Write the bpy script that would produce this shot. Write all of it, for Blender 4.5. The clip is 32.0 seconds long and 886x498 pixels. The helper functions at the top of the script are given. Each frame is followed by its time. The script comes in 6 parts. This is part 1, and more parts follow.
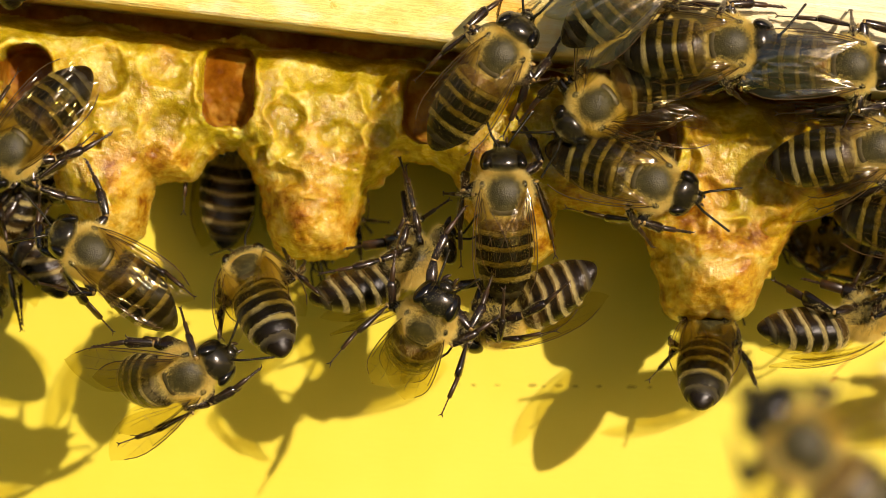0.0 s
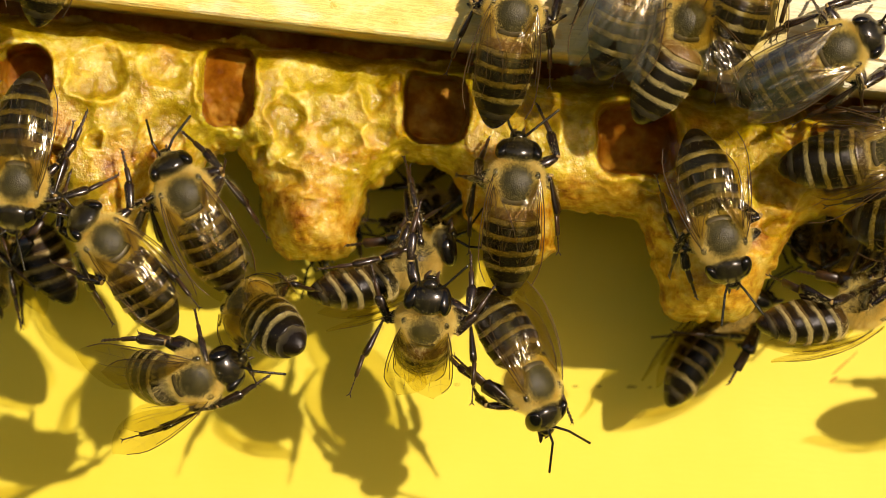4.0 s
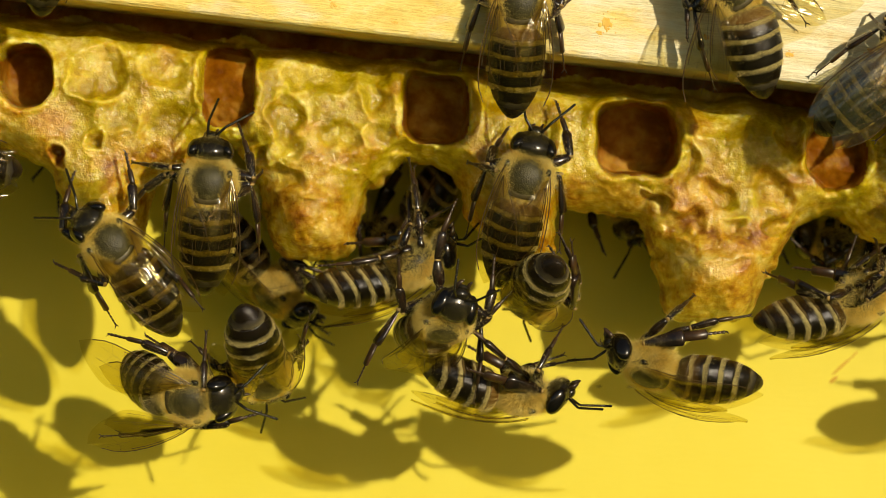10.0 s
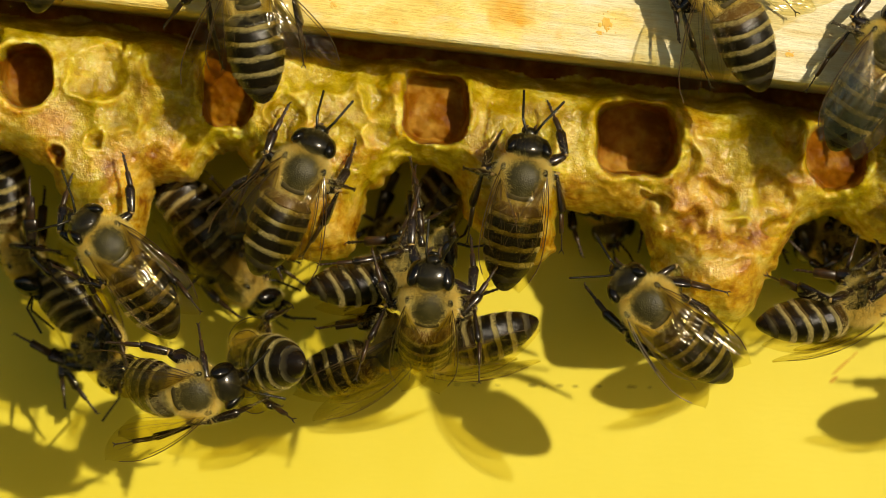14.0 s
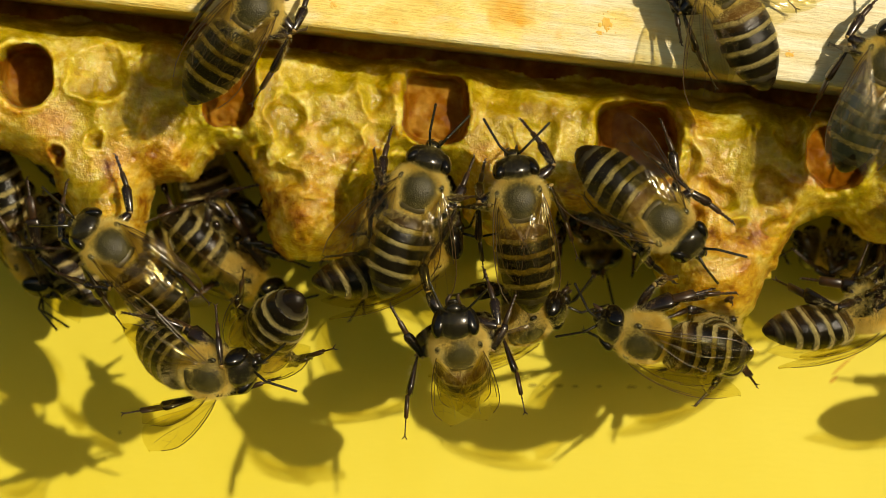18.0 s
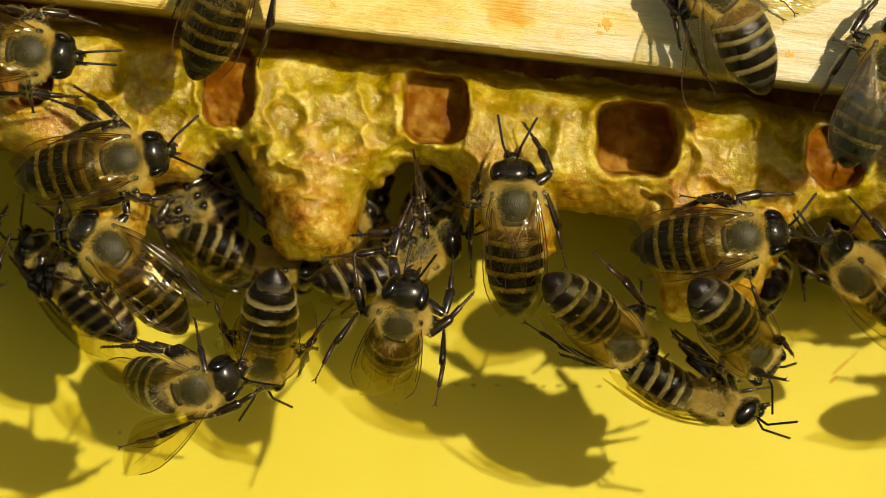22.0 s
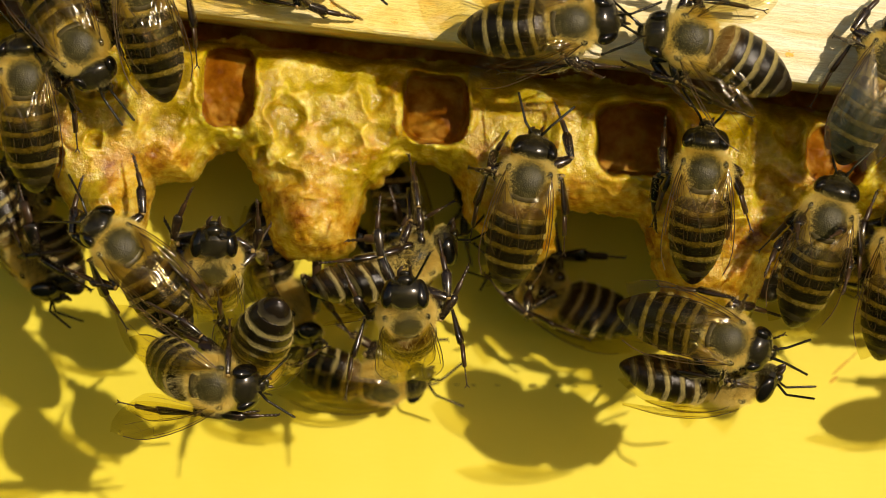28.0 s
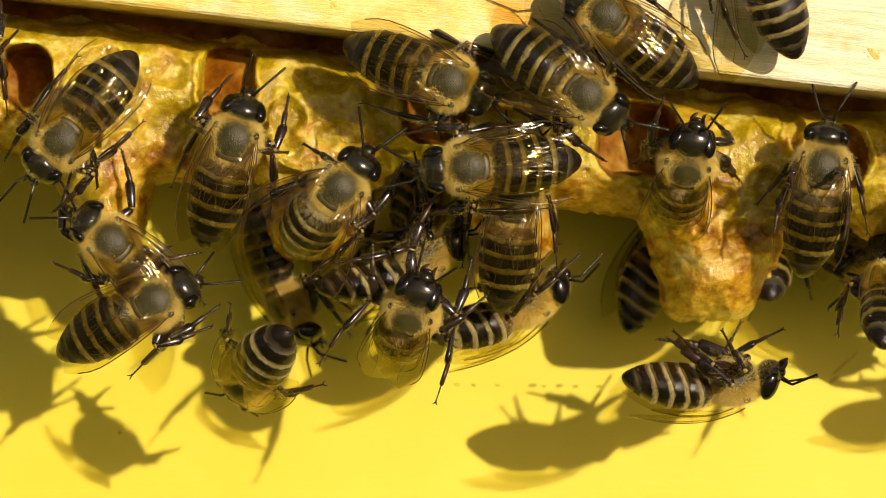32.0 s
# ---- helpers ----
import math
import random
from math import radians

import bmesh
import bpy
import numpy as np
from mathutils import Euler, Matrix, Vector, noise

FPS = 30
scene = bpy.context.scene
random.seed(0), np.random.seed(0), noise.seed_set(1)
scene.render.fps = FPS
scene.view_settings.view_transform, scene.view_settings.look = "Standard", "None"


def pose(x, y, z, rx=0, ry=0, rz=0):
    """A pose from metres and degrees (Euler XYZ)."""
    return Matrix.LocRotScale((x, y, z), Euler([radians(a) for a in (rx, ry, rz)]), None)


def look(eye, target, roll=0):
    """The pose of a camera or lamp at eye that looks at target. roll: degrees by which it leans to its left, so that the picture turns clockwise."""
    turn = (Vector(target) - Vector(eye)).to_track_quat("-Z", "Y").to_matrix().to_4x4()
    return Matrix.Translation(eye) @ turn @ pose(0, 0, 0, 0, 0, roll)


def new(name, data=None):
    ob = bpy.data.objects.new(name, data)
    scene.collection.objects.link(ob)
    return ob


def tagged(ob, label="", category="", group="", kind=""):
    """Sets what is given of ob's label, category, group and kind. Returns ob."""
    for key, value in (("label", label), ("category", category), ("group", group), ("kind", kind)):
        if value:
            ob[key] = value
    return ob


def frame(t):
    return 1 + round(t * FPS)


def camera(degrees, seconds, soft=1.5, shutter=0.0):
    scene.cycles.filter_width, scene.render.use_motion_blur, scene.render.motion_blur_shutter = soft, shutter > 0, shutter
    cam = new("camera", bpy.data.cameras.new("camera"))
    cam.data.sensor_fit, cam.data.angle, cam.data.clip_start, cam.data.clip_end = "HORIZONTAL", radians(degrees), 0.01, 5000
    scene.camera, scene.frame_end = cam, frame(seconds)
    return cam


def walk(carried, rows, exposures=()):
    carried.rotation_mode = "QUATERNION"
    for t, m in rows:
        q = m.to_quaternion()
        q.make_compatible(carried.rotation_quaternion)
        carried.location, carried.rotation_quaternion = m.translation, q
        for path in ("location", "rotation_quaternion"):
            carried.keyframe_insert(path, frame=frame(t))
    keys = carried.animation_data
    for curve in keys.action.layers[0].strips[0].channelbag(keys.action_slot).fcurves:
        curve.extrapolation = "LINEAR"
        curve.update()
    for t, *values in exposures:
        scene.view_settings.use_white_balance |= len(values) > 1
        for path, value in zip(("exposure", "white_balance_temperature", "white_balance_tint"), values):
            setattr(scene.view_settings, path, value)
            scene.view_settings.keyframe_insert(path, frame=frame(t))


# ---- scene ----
cam = camera(12.92, 32.0, soft=0.7)
walk(cam, [(0.0, pose(0, -0.3, 0, 90, 0, 0)), (32.0, pose(0, -0.3, 0, 90, 0, 0))],
     exposures=[(0.0, 0.38, 7300, 21), (7.0, 0.32, 7300, 19), (10.0, 0.0, 7600, 7), (25.5, -0.04, 7600, 7), (28.0, 0.13, 7400, 14), (32.0, 0.29, 7300, 19)])
cam.data.dof.use_dof = True
cam.data.dof.focus_distance = 0.2945
cam.data.dof.aperture_fstop = 42.0

# ---- light: a low sun from the upper right in front, open sky ----
SUN_WAY = Vector((-11.6, 20.0, -5.8)).normalized()
world = bpy.data.worlds.new("sky")
scene.world = world
world.use_nodes = True
wn = world.node_tree
sky = wn.nodes.new("ShaderNodeTexSky")
sky.sky_type = "NISHITA"
sky.sun_disc = False
sky.sun_elevation = math.asin(-SUN_WAY.z)
sky.sun_rotation = math.atan2(-SUN_WAY.x, -SUN_WAY.y)
wn.links.new(sky.outputs[0], wn.nodes["Background"].inputs[0])
wn.nodes["Background"].inputs[1].default_value = 0.073
sun = new("sun", bpy.data.lights.new("sun", "SUN"))
sun.data.energy = 3.7
sun.data.angle = radians(0.9)
sun.data.color = (1.0, 0.93, 0.80)
sun.matrix_world = look((0.3, -0.6, 0.3), Vector((0.3, -0.6, 0.3)) + SUN_WAY)

MM = 0.001
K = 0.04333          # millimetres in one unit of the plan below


def plan(u, v):
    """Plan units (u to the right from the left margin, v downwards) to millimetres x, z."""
    return (u - 784) * K, (441 - v) * K


# ---- materials ----
def material(name, rough=0.5, metal=0.0):
    m = bpy.data.materials.new(name)
    m.use_nodes = True
    b = m.node_tree.nodes["Principled BSDF"]
    b.inputs["Roughness"].default_value = rough
    b.inputs["Metallic"].default_value = metal
    return m, m.node_tree, b


def node(nt, kind, **values):
    n = nt.nodes.new(kind)
    for key, value in values.items():
        n.inputs[key].default_value = value
    return n


def coords(nt, scale=(1, 1, 1)):
    tc = nt.nodes.new("ShaderNodeTexCoord")
    mp = nt.nodes.new("ShaderNodeMapping")
    mp.inputs["Scale"].default_value = scale
    nt.links.new(tc.outputs["Object"], mp.inputs["Vector"])
    return mp.outputs[0]


def noise_node(nt, vec, scale, detail=3.0, rough=0.55):
    n = node(nt, "ShaderNodeTexNoise", Scale=scale, Detail=detail, Roughness=rough)
    nt.links.new(vec, n.inputs["Vector"])
    return n.outputs["Fac"]


def ramp(nt, fac, stops):
    r = nt.nodes.new("ShaderNodeValToRGB")
    while len(r.color_ramp.elements) < len(stops):
        r.color_ramp.elements.new(0.5)
    for e, (p, c) in zip(r.color_ramp.elements, stops):
        e.position, e.color = p, (*c, 1)
    nt.links.new(fac, r.inputs["Fac"])
    return r.outputs["Color"]


def mix(nt, fac, a, b, blend="MIX"):
    n = nt.nodes.new("ShaderNodeMix")
    n.data_type, n.blend_type = "RGBA", blend
    for slot, value in ((0, fac), (6, a), (7, b)):
        if isinstance(value, (int, float)):
            n.inputs[slot].default_value = value
        elif isinstance(value, tuple):
            n.inputs[slot].default_value = (*value, 1)
        else:
            nt.links.new(value, n.inputs[slot])
    return n.outputs[2]


def bump(nt, height, b, distance, strength=1.0):
    n = node(nt, "ShaderNodeBump", Strength=strength, Distance=distance)
    nt.links.new(height, n.inputs["Height"])
    nt.links.new(n.outputs[0], b.inputs["Normal"])


def math_node(nt, op, a, b=0.0):
    n = nt.nodes.new("ShaderNodeMath")
    n.operation = op
    for slot, value in ((0, a), (1, b)):
        if isinstance(value, (int, float)):
            n.inputs[slot].default_value = value
        else:
            nt.links.new(value, n.inputs[slot])
    return n.outputs[0]


def wax_material():
    m, nt, b = material("beeswax", 0.2)
    vec = coords(nt)
    big = noise_node(nt, vec, 170, 4, 0.6)
    mid = noise_node(nt, vec, 420, 5, 0.6)
    blotch = noise_node(nt, coords(nt, (1, 1, 1.5)), 300, 6, 0.68)
    grain = noise_node(nt, vec, 2600, 3, 0.6)
    fine = noise_node(nt, vec, 7000, 2, 0.6)
    pale = ramp(nt, mid, [(0.36, (0.36, 0.26, 0.005)), (0.47, (0.46, 0.35, 0.012)), (0.56, (0.60, 0.47, 0.038)), (0.66, (0.77, 0.66, 0.18))])
    amber = ramp(nt, blotch, [(0.37, (0.26, 0.092, 0.005)), (0.45, (0.46, 0.24, 0.015)), (0.53, (0.61, 0.395, 0.040)), (0.66, (0.75, 0.57, 0.15))])
    geo = nt.nodes.new("ShaderNodeNewGeometry")
    # the lower edge and the cups are older amber wax, the walls above stay pale
    sep = nt.nodes.new("ShaderNodeSeparateXYZ")
    nt.links.new(vec, sep.inputs[0])
    low = math_node(nt, "MULTIPLY", math_node(nt, "SUBTRACT", math_node(nt, "SUBTRACT", 0.0085, sep.outputs["Z"]), math_node(nt, "MULTIPLY", sep.outputs["X"], 0.10)), 170.0)
    fac = math_node(nt, "ADD", math_node(nt, "MULTIPLY", math_node(nt, "SUBTRACT", big, 0.48), 7.0), low)
    n = node(nt, "ShaderNodeClamp")
    nt.links.new(fac, n.inputs[0])
    col = mix(nt, n.outputs[0], pale, amber)
    tint = ramp(nt, noise_node(nt, vec, 240, 5, 0.7), [(0.50, (1, 1, 1)), (0.58, (0.86, 0.66, 0.40)), (0.66, (0.62, 0.34, 0.14))])
    col = mix(nt, 0.42, col, tint, "MULTIPLY")
    # crests whitened and hollows shaded in the wax colour itself, by pointiness
    relief_shading = ramp(nt, geo.outputs["Pointiness"], [(0.42, (0.56, 0.33, 0.12)), (0.48, (0.88, 0.82, 0.62)), (0.51, (1.0, 1.0, 1.0)), (0.58, (1.35, 1.4, 2.4))])
    col = mix(nt, 0.42, col, relief_shading, "MULTIPLY")
    grit = ramp(nt, grain, [(0.34, (0.78, 0.70, 0.50)), (0.5, (1, 1, 1)), (0.66, (1.2, 1.22, 1.35))])
    col = mix(nt, 0.4, col, grit, "MULTIPLY")
    b.inputs["Specular IOR Level"].default_value = 0.85
    nt.links.new(col, b.inputs["Base Color"])
    b.inputs["Subsurface Weight"].default_value = 0.85
    b.inputs["Subsurface Radius"].default_value = (1.0, 0.72, 0.14)
    b.inputs["Subsurface Scale"].default_value = 0.0011
    h = math_node(nt, "ADD", math_node(nt, "MULTIPLY", grain, 1.0), math_node(nt, "MULTIPLY", fine, 0.5))
    h = math_node(nt, "ADD", h, math_node(nt, "MULTIPLY", blotch, 0.15))
    bump(nt, h, b, 0.00017, 1.0)
    return m


def wood_material():
    m, nt, b = material("pale_wood", 0.6)
    along = coords(nt, (1, 1, 11))
    grain = noise_node(nt, along, 70, 6, 0.68)
    fine = noise_node(nt, coords(nt, (1, 1, 8)), 420, 4, 0.65)
    vec = coords(nt)
    blot = noise_node(nt, coords(nt, (1, 1, 2.2)), 75, 5, 0.62)
    patch = noise_node(nt, coords(nt, (1, 1, 1.6)), 190, 5, 0.66)
    base = ramp(nt, grain, [(0.3, (0.74, 0.58, 0.27)), (0.45, (0.83, 0.73, 0.46)), (0.6, (0.88, 0.82, 0.60)), (0.75, (0.90, 0.86, 0.70))])
    sep = nt.nodes.new("ShaderNodeSeparateXYZ")
    nt.links.new(vec, sep.inputs[0])
    # wax rubbed into the bar in streaks, thick towards one end
    smear = math_node(nt, "ADD", math_node(nt, "MULTIPLY", math_node(nt, "SUBTRACT", blot, 0.5), 7.0),
                      math_node(nt, "MULTIPLY", math_node(nt, "SUBTRACT", 0.012, sep.outputs["X"]), 50.0))
    n = node(nt, "ShaderNodeClamp")
    nt.links.new(smear, n.inputs[0])
    wax = ramp(nt, patch, [(0.34, (0.80, 0.50, 0.07)), (0.5, (0.86, 0.66, 0.16)), (0.66, (0.90, 0.78, 0.34))])
    col = mix(nt, math_node(nt, "MULTIPLY", n.outputs[0], 0.9), base, wax)
    stain = ramp(nt, noise_node(nt, vec, 170, 3, 0.6), [(0.64, (1, 1, 1)), (0.74, (0.95, 0.60, 0.16))])
    col = mix(nt, 0.9, col, stain, "MULTIPLY")
    lines = ramp(nt, fine, [(0.32, (0.80, 0.70, 0.50)), (0.48, (1, 1, 1))])
    col = mix(nt, 0.45, col, lines, "MULTIPLY")
    nt.links.new(col, b.inputs["Base Color"])
    bump(nt, math_node(nt, "ADD", fine, math_node(nt, "MULTIPLY", patch, 1.5)), b, 0.0005, 0.5)
    return m


def board_material():
    m, nt, b = material("yellow_paint", 0.5)
    vec = coords(nt)
    big = noise_node(nt, vec, 45, 4, 0.6)
    fine = noise_node(nt, coords(nt, (1, 1, 6)), 700, 3, 0.6)
    col = ramp(nt, big, [(0.3, (0.69, 0.575, 0.034)), (0.7, (0.735, 0.625, 0.056))])
    nt.links.new(col, b.inputs["Base Color"])
    bump(nt, fine, b, 0.0002, 0.10)
    return m


def paint_brown(name, a, c, rough):
    m, nt, b = material(name, rough)
    nt.links.new(ramp(nt, noise_node(nt, coords(nt), 1500, 3), [(0.3, a), (0.7, c)]), b.inputs["Base Color"])
    return m


RING_START, RING = 1.75, 1.14      # where the abdomen's rings begin behind the thorax middle, and their length in millimetres


def bee_materials():
    mats = {}
    # banded abdomen: short pale felt at the front of each ring, dark polished shell behind
    m, nt, b = material("banded_shell", 0.30)
    b.inputs["Specular IOR Level"].default_value = 0.32
    tc = nt.nodes.new("ShaderNodeTexCoord")
    sep = nt.nodes.new("ShaderNodeSeparateXYZ")
    nt.links.new(tc.outputs["Object"], sep.inputs[0])
    info = nt.nodes.new("ShaderNodeObjectInfo")
    wob = noise_node(nt, tc.outputs["Object"], 1100, 4, 0.65)
    fine = noise_node(nt, tc.outputs["Object"], 14000, 2, 0.6)
    bow = math_node(nt, "MULTIPLY", math_node(nt, "POWER", math_node(nt, "ABSOLUTE", math_node(nt, "MULTIPLY", sep.outputs["Y"], 1 / 0.0023)), 2.0), 0.0005)
    x = math_node(nt, "MULTIPLY", math_node(nt, "ADD", math_node(nt, "SUBTRACT", sep.outputs["X"], bow), RING_START * MM), -1 / (RING * MM))
    x = math_node(nt, "ADD", x, math_node(nt, "MULTIPLY", math_node(nt, "SUBTRACT", wob, 0.5), 0.42))
    fr = math_node(nt, "FRACT", math_node(nt, "ADD", x, 1.0))
    band = ramp(nt, fr, [(0.0, (0.24, 0.20, 0.075)), (0.10, (0.34, 0.29, 0.12)), (0.26, (0.20, 0.165, 0.058)), (0.36, (0.012, 0.009, 0.003)), (0.80, (0.006, 0.004, 0.002)), (1.0, (0.018, 0.012, 0.004))])
    speck = ramp(nt, fine, [(0.35, (0.45, 0.42, 0.34)), (0.65, (1.25, 1.25, 1.2))])
    band = mix(nt, 0.7, band, speck, "MULTIPLY")
    worn = ramp(nt, noise_node(nt, tc.outputs["Object"], 620, 3, 0.6), [(0.36, (0.35, 0.32, 0.26)), (0.58, (1.1, 1.1, 1.1))])
    band = mix(nt, 0.8, band, worn, "MULTIPLY")
    # the first two rings are amber on some workers
    front = nt.nodes.new("ShaderNodeMapRange")
    front.inputs["From Min"].default_value, front.inputs["From Max"].default_value = 1.9, 1.2
    nt.links.new(x, front.inputs["Value"])
    amber = math_node(nt, "MULTIPLY", front.outputs[0], math_node(nt, "MULTIPLY", math_node(nt, "POWER", info.outputs["Random"], 3.0), 0.6))
    band = mix(nt, amber, band, (0.21, 0.105, 0.018))
    under = nt.nodes.new("ShaderNodeMapRange")
    under.inputs["From Min"].default_value, under.inputs["From Max"].default_value = -0.0010, -0.0018
    nt.links.new(sep.outputs["Z"], under.inputs["Value"])
    belly = ramp(nt, fr, [(0.0, (0.36, 0.29, 0.12)), (0.17, (0.30, 0.23, 0.085)), (0.30, (0.024, 0.014, 0.005)), (0.80, (0.014, 0.008, 0.003)), (1.0, (0.20, 0.13, 0.04))])
    band = mix(nt, under.outputs[0], band, belly)
    rear = nt.nodes.new("ShaderNodeMapRange")
    rear.inputs["From Min"].default_value, rear.inputs["From Max"].default_value = -0.0064, -0.0076
    rear.inputs["To Max"].default_value = 0.9
    nt.links.new(sep.outputs["X"], rear.inputs["Value"])
    band = mix(nt, rear.outputs[0], band, (0.010, 0.006, 0.003))
    nt.links.new(band, b.inputs["Base Color"])
    rr = ramp(nt, fr, [(0.0, (0.8, 0.8, 0.8)), (0.26, (0.75, 0.75, 0.75)), (0.40, (0.2, 0.2, 0.2)), (1.0, (0.22, 0.22, 0.22))])
    nt.links.new(rr, b.inputs["Roughness"])
    bump(nt, math_node(nt, "ADD", fine, noise_node(nt, tc.outputs["Object"], 4000, 2, 0.5)), b, 0.00005, 0.5)
    mats["abdomen"] = m
    m, nt, b = material("dark_shell", 0.42)
    vec = coords(nt)
    nt.links.new(ramp(nt, noise_node(nt, vec, 1600, 3), [(0.3, (0.022, 0.019, 0.006)), (0.7, (0.058, 0.050, 0.017))]), b.inputs["Base Color"])
    bump(nt, noise_node(nt, vec, 8000, 2), b, 0.00008, 0.7)
    b.inputs["Specular IOR Level"].default_value = 0.3
    mats["thorax"] = m
    m, nt, b = material("head_shell", 0.21)
    vec = coords(nt)
    nt.links.new(ramp(nt, noise_node(nt, vec, 2500, 3), [(0.3, (0.005, 0.004, 0.002)), (0.75, (0.018, 0.014, 0.006))]), b.inputs["Base Color"])
    bump(nt, noise_node(nt, vec, 7000, 2), b, 0.00004, 0.15)
    b.inputs["Specular IOR Level"].default_value = 0.45
    mats["head"] = m
    m, nt, b = material("eye_black", 0.18)
    b.inputs["Base Color"].default_value = (0.004, 0.003, 0.002, 1)
    b.inputs["Specular IOR Level"].default_value = 0.5
    mats["eye"] = m
    m, nt, b = material("leg_brown", 0.2)
    vec = coords(nt)
    nt.links.new(ramp(nt, noise_node(nt, vec, 1200, 3), [(0.35, (0.006, 0.004, 0.003)), (0.8, (0.026, 0.013, 0.006))]), b.inputs["Base Color"])
    b.inputs["Specular IOR Level"].default_value = 0.6
    mats["leg"] = m
    m, nt, b = material("foot_brown", 0.35)
    nt.links.new(ramp(nt, noise_node(nt, coords(nt), 1500, 2), [(0.3, (0.010, 0.006, 0.003)), (0.75, (0.055, 0.025, 0.008))]), b.inputs["Base Color"])
    mats["foot"] = m
    # fine hair lets part of the light through
    for key, dull, low, high in (("hair", 0.3, (0.80, 0.60, 0.12), (0.95, 0.82, 0.32)), ("pale", 0.2, (0.70, 0.57, 0.22), (0.86, 0.74, 0.34))):
        m, nt, b = material({"hair": "tan_hair", "pale": "pale_hair"}[key], 0.6)
        info = nt.nodes.new("ShaderNodeObjectInfo")
        gold = ramp(nt, noise_node(nt, coords(nt), 900, 2), [(0.3, low), (0.7, high)])
        # older workers have greyer coats
        col = mix(nt, math_node(nt, "MULTIPLY", info.outputs["Random"], dull), gold, (0.66, 0.54, 0.24))
        nt.links.new(col, b.inputs["Base Color"])
        b.inputs["Specular IOR Level"].default_value = 0.3
        soft = nt.nodes.new("ShaderNodeBsdfTranslucent")
        nt.links.new(col, soft.inputs[0])
        both = nt.nodes.new("ShaderNodeMixShader")
        both.inputs[0].default_value = 0.45
        nt.links.new(b.outputs[0], both.inputs[1])
        nt.links.new(soft.outputs[0], both.inputs[2])
        nt.links.new(both.outputs[0], nt.nodes["Material Output"].inputs["Surface"])
        mats[key] = m
    # thin clear amber film, corrugated, with a hard shine; the silver copy has sun glare built in
    for key, rough, tint, veil, shine0 in (("wing", 0.13, (0.50, 0.33, 0.09, 1), 0.002, 0.026), ("silver", 0.24, (0.80, 0.78, 0.74, 1), 0.004, 0.17)):
        m, nt, b = material(key + "_film", 0.3)
        vec = coords(nt, (0.22, 1, 1))
        b.inputs["Base Color"].default_value = tint
        b.inputs["Specular IOR Level"].default_value = 0.0
        clear = nt.nodes.new("ShaderNodeBsdfTransparent")
        nt.links.new(ramp(nt, noise_node(nt, vec, 500, 3), [(0.3, (0.74, 0.69, 0.42)), (0.7, (0.90, 0.86, 0.63))]), clear.inputs[0])
        film = nt.nodes.new("ShaderNodeMixShader")
        film.inputs[0].default_value = veil
        nt.links.new(clear.outputs[0], film.inputs[1])
        nt.links.new(b.outputs[0], film.inputs[2])
        gloss = nt.nodes.new("ShaderNodeBsdfGlossy")
        gloss.inputs["Roughness"].default_value = rough
        gloss.inputs["Color"].default_value = (1.0, 0.94, 0.80, 1)
        fres = nt.nodes.new("ShaderNodeLayerWeight")
        shine = math_node(nt, "ADD", math_node(nt, "MULTIPLY", math_node(nt, "POWER", fres.outputs["Facing"], 4.0), 0.4), shine0)
        top = nt.nodes.new("ShaderNodeMixShader")
        nt.links.new(shine, top.inputs[0])
        nt.links.new(film.outputs[0], top.inputs[1])
        nt.links.new(gloss.outputs[0], top.inputs[2])
        nt.links.new(top.outputs[0], nt.nodes["Material Output"].inputs["Surface"])
        ripple = node(nt, "ShaderNodeBump", Strength=1.0, Distance=0.0010)
        nt.links.new(math_node(nt, "ADD", math_node(nt, "MULTIPLY", noise_node(nt, vec, 900, 2), 0.5), math_node(nt, "MULTIPLY", noise_node(nt, vec, 330, 1), 1.6)), ripple.inputs["Height"])
        for n in (b, gloss, fres):
            nt.links.new(ripple.outputs[0], n.inputs["Normal"])
        mats[key] = m
    mats["vein"] = paint_brown("wing_vein", (0.030, 0.015, 0.005), (0.085, 0.045, 0.012), 0.4)
    mats["plate"] = paint_brown("amber_plate", (0.035, 0.026, 0.008), (0.075, 0.056, 0.018), 0.5)
    mats["ring"] = paint_brown("pale_joint", (0.16, 0.09, 0.02), (0.38, 0.26, 0.08), 0.45)
    return mats


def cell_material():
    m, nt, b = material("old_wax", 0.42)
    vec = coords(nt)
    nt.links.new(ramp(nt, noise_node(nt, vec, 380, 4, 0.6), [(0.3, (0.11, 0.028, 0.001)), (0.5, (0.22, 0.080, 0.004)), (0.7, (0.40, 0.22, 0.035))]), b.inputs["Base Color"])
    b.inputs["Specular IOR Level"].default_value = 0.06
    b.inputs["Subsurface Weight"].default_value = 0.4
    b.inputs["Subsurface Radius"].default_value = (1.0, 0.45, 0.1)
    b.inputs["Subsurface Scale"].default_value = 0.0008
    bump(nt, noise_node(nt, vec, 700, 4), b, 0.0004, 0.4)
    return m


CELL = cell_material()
WAX, WOOD, BOARD = wax_material(), wood_material(), board_material()
BEE = bee_materials()


def paint(name, stops, rough=0.5, scale=300.0):
    m, nt, b = material(name, rough)
    nt.links.new(ramp(nt, noise_node(nt, coords(nt), scale, 3), stops), b.inputs["Base Color"])
    return m


# ---- mesh helpers ----
def mesh(name, verts, faces, mat, smooth=True):
    me = bpy.data.meshes.new(name)
    me.from_pydata([tuple(v) for v in verts], [], [tuple(f) for f in faces])
    me.materials.append(mat)
    if smooth:
        me.polygons.foreach_set("use_smooth", [True] * len(me.polygons))
    me.update()
    return me


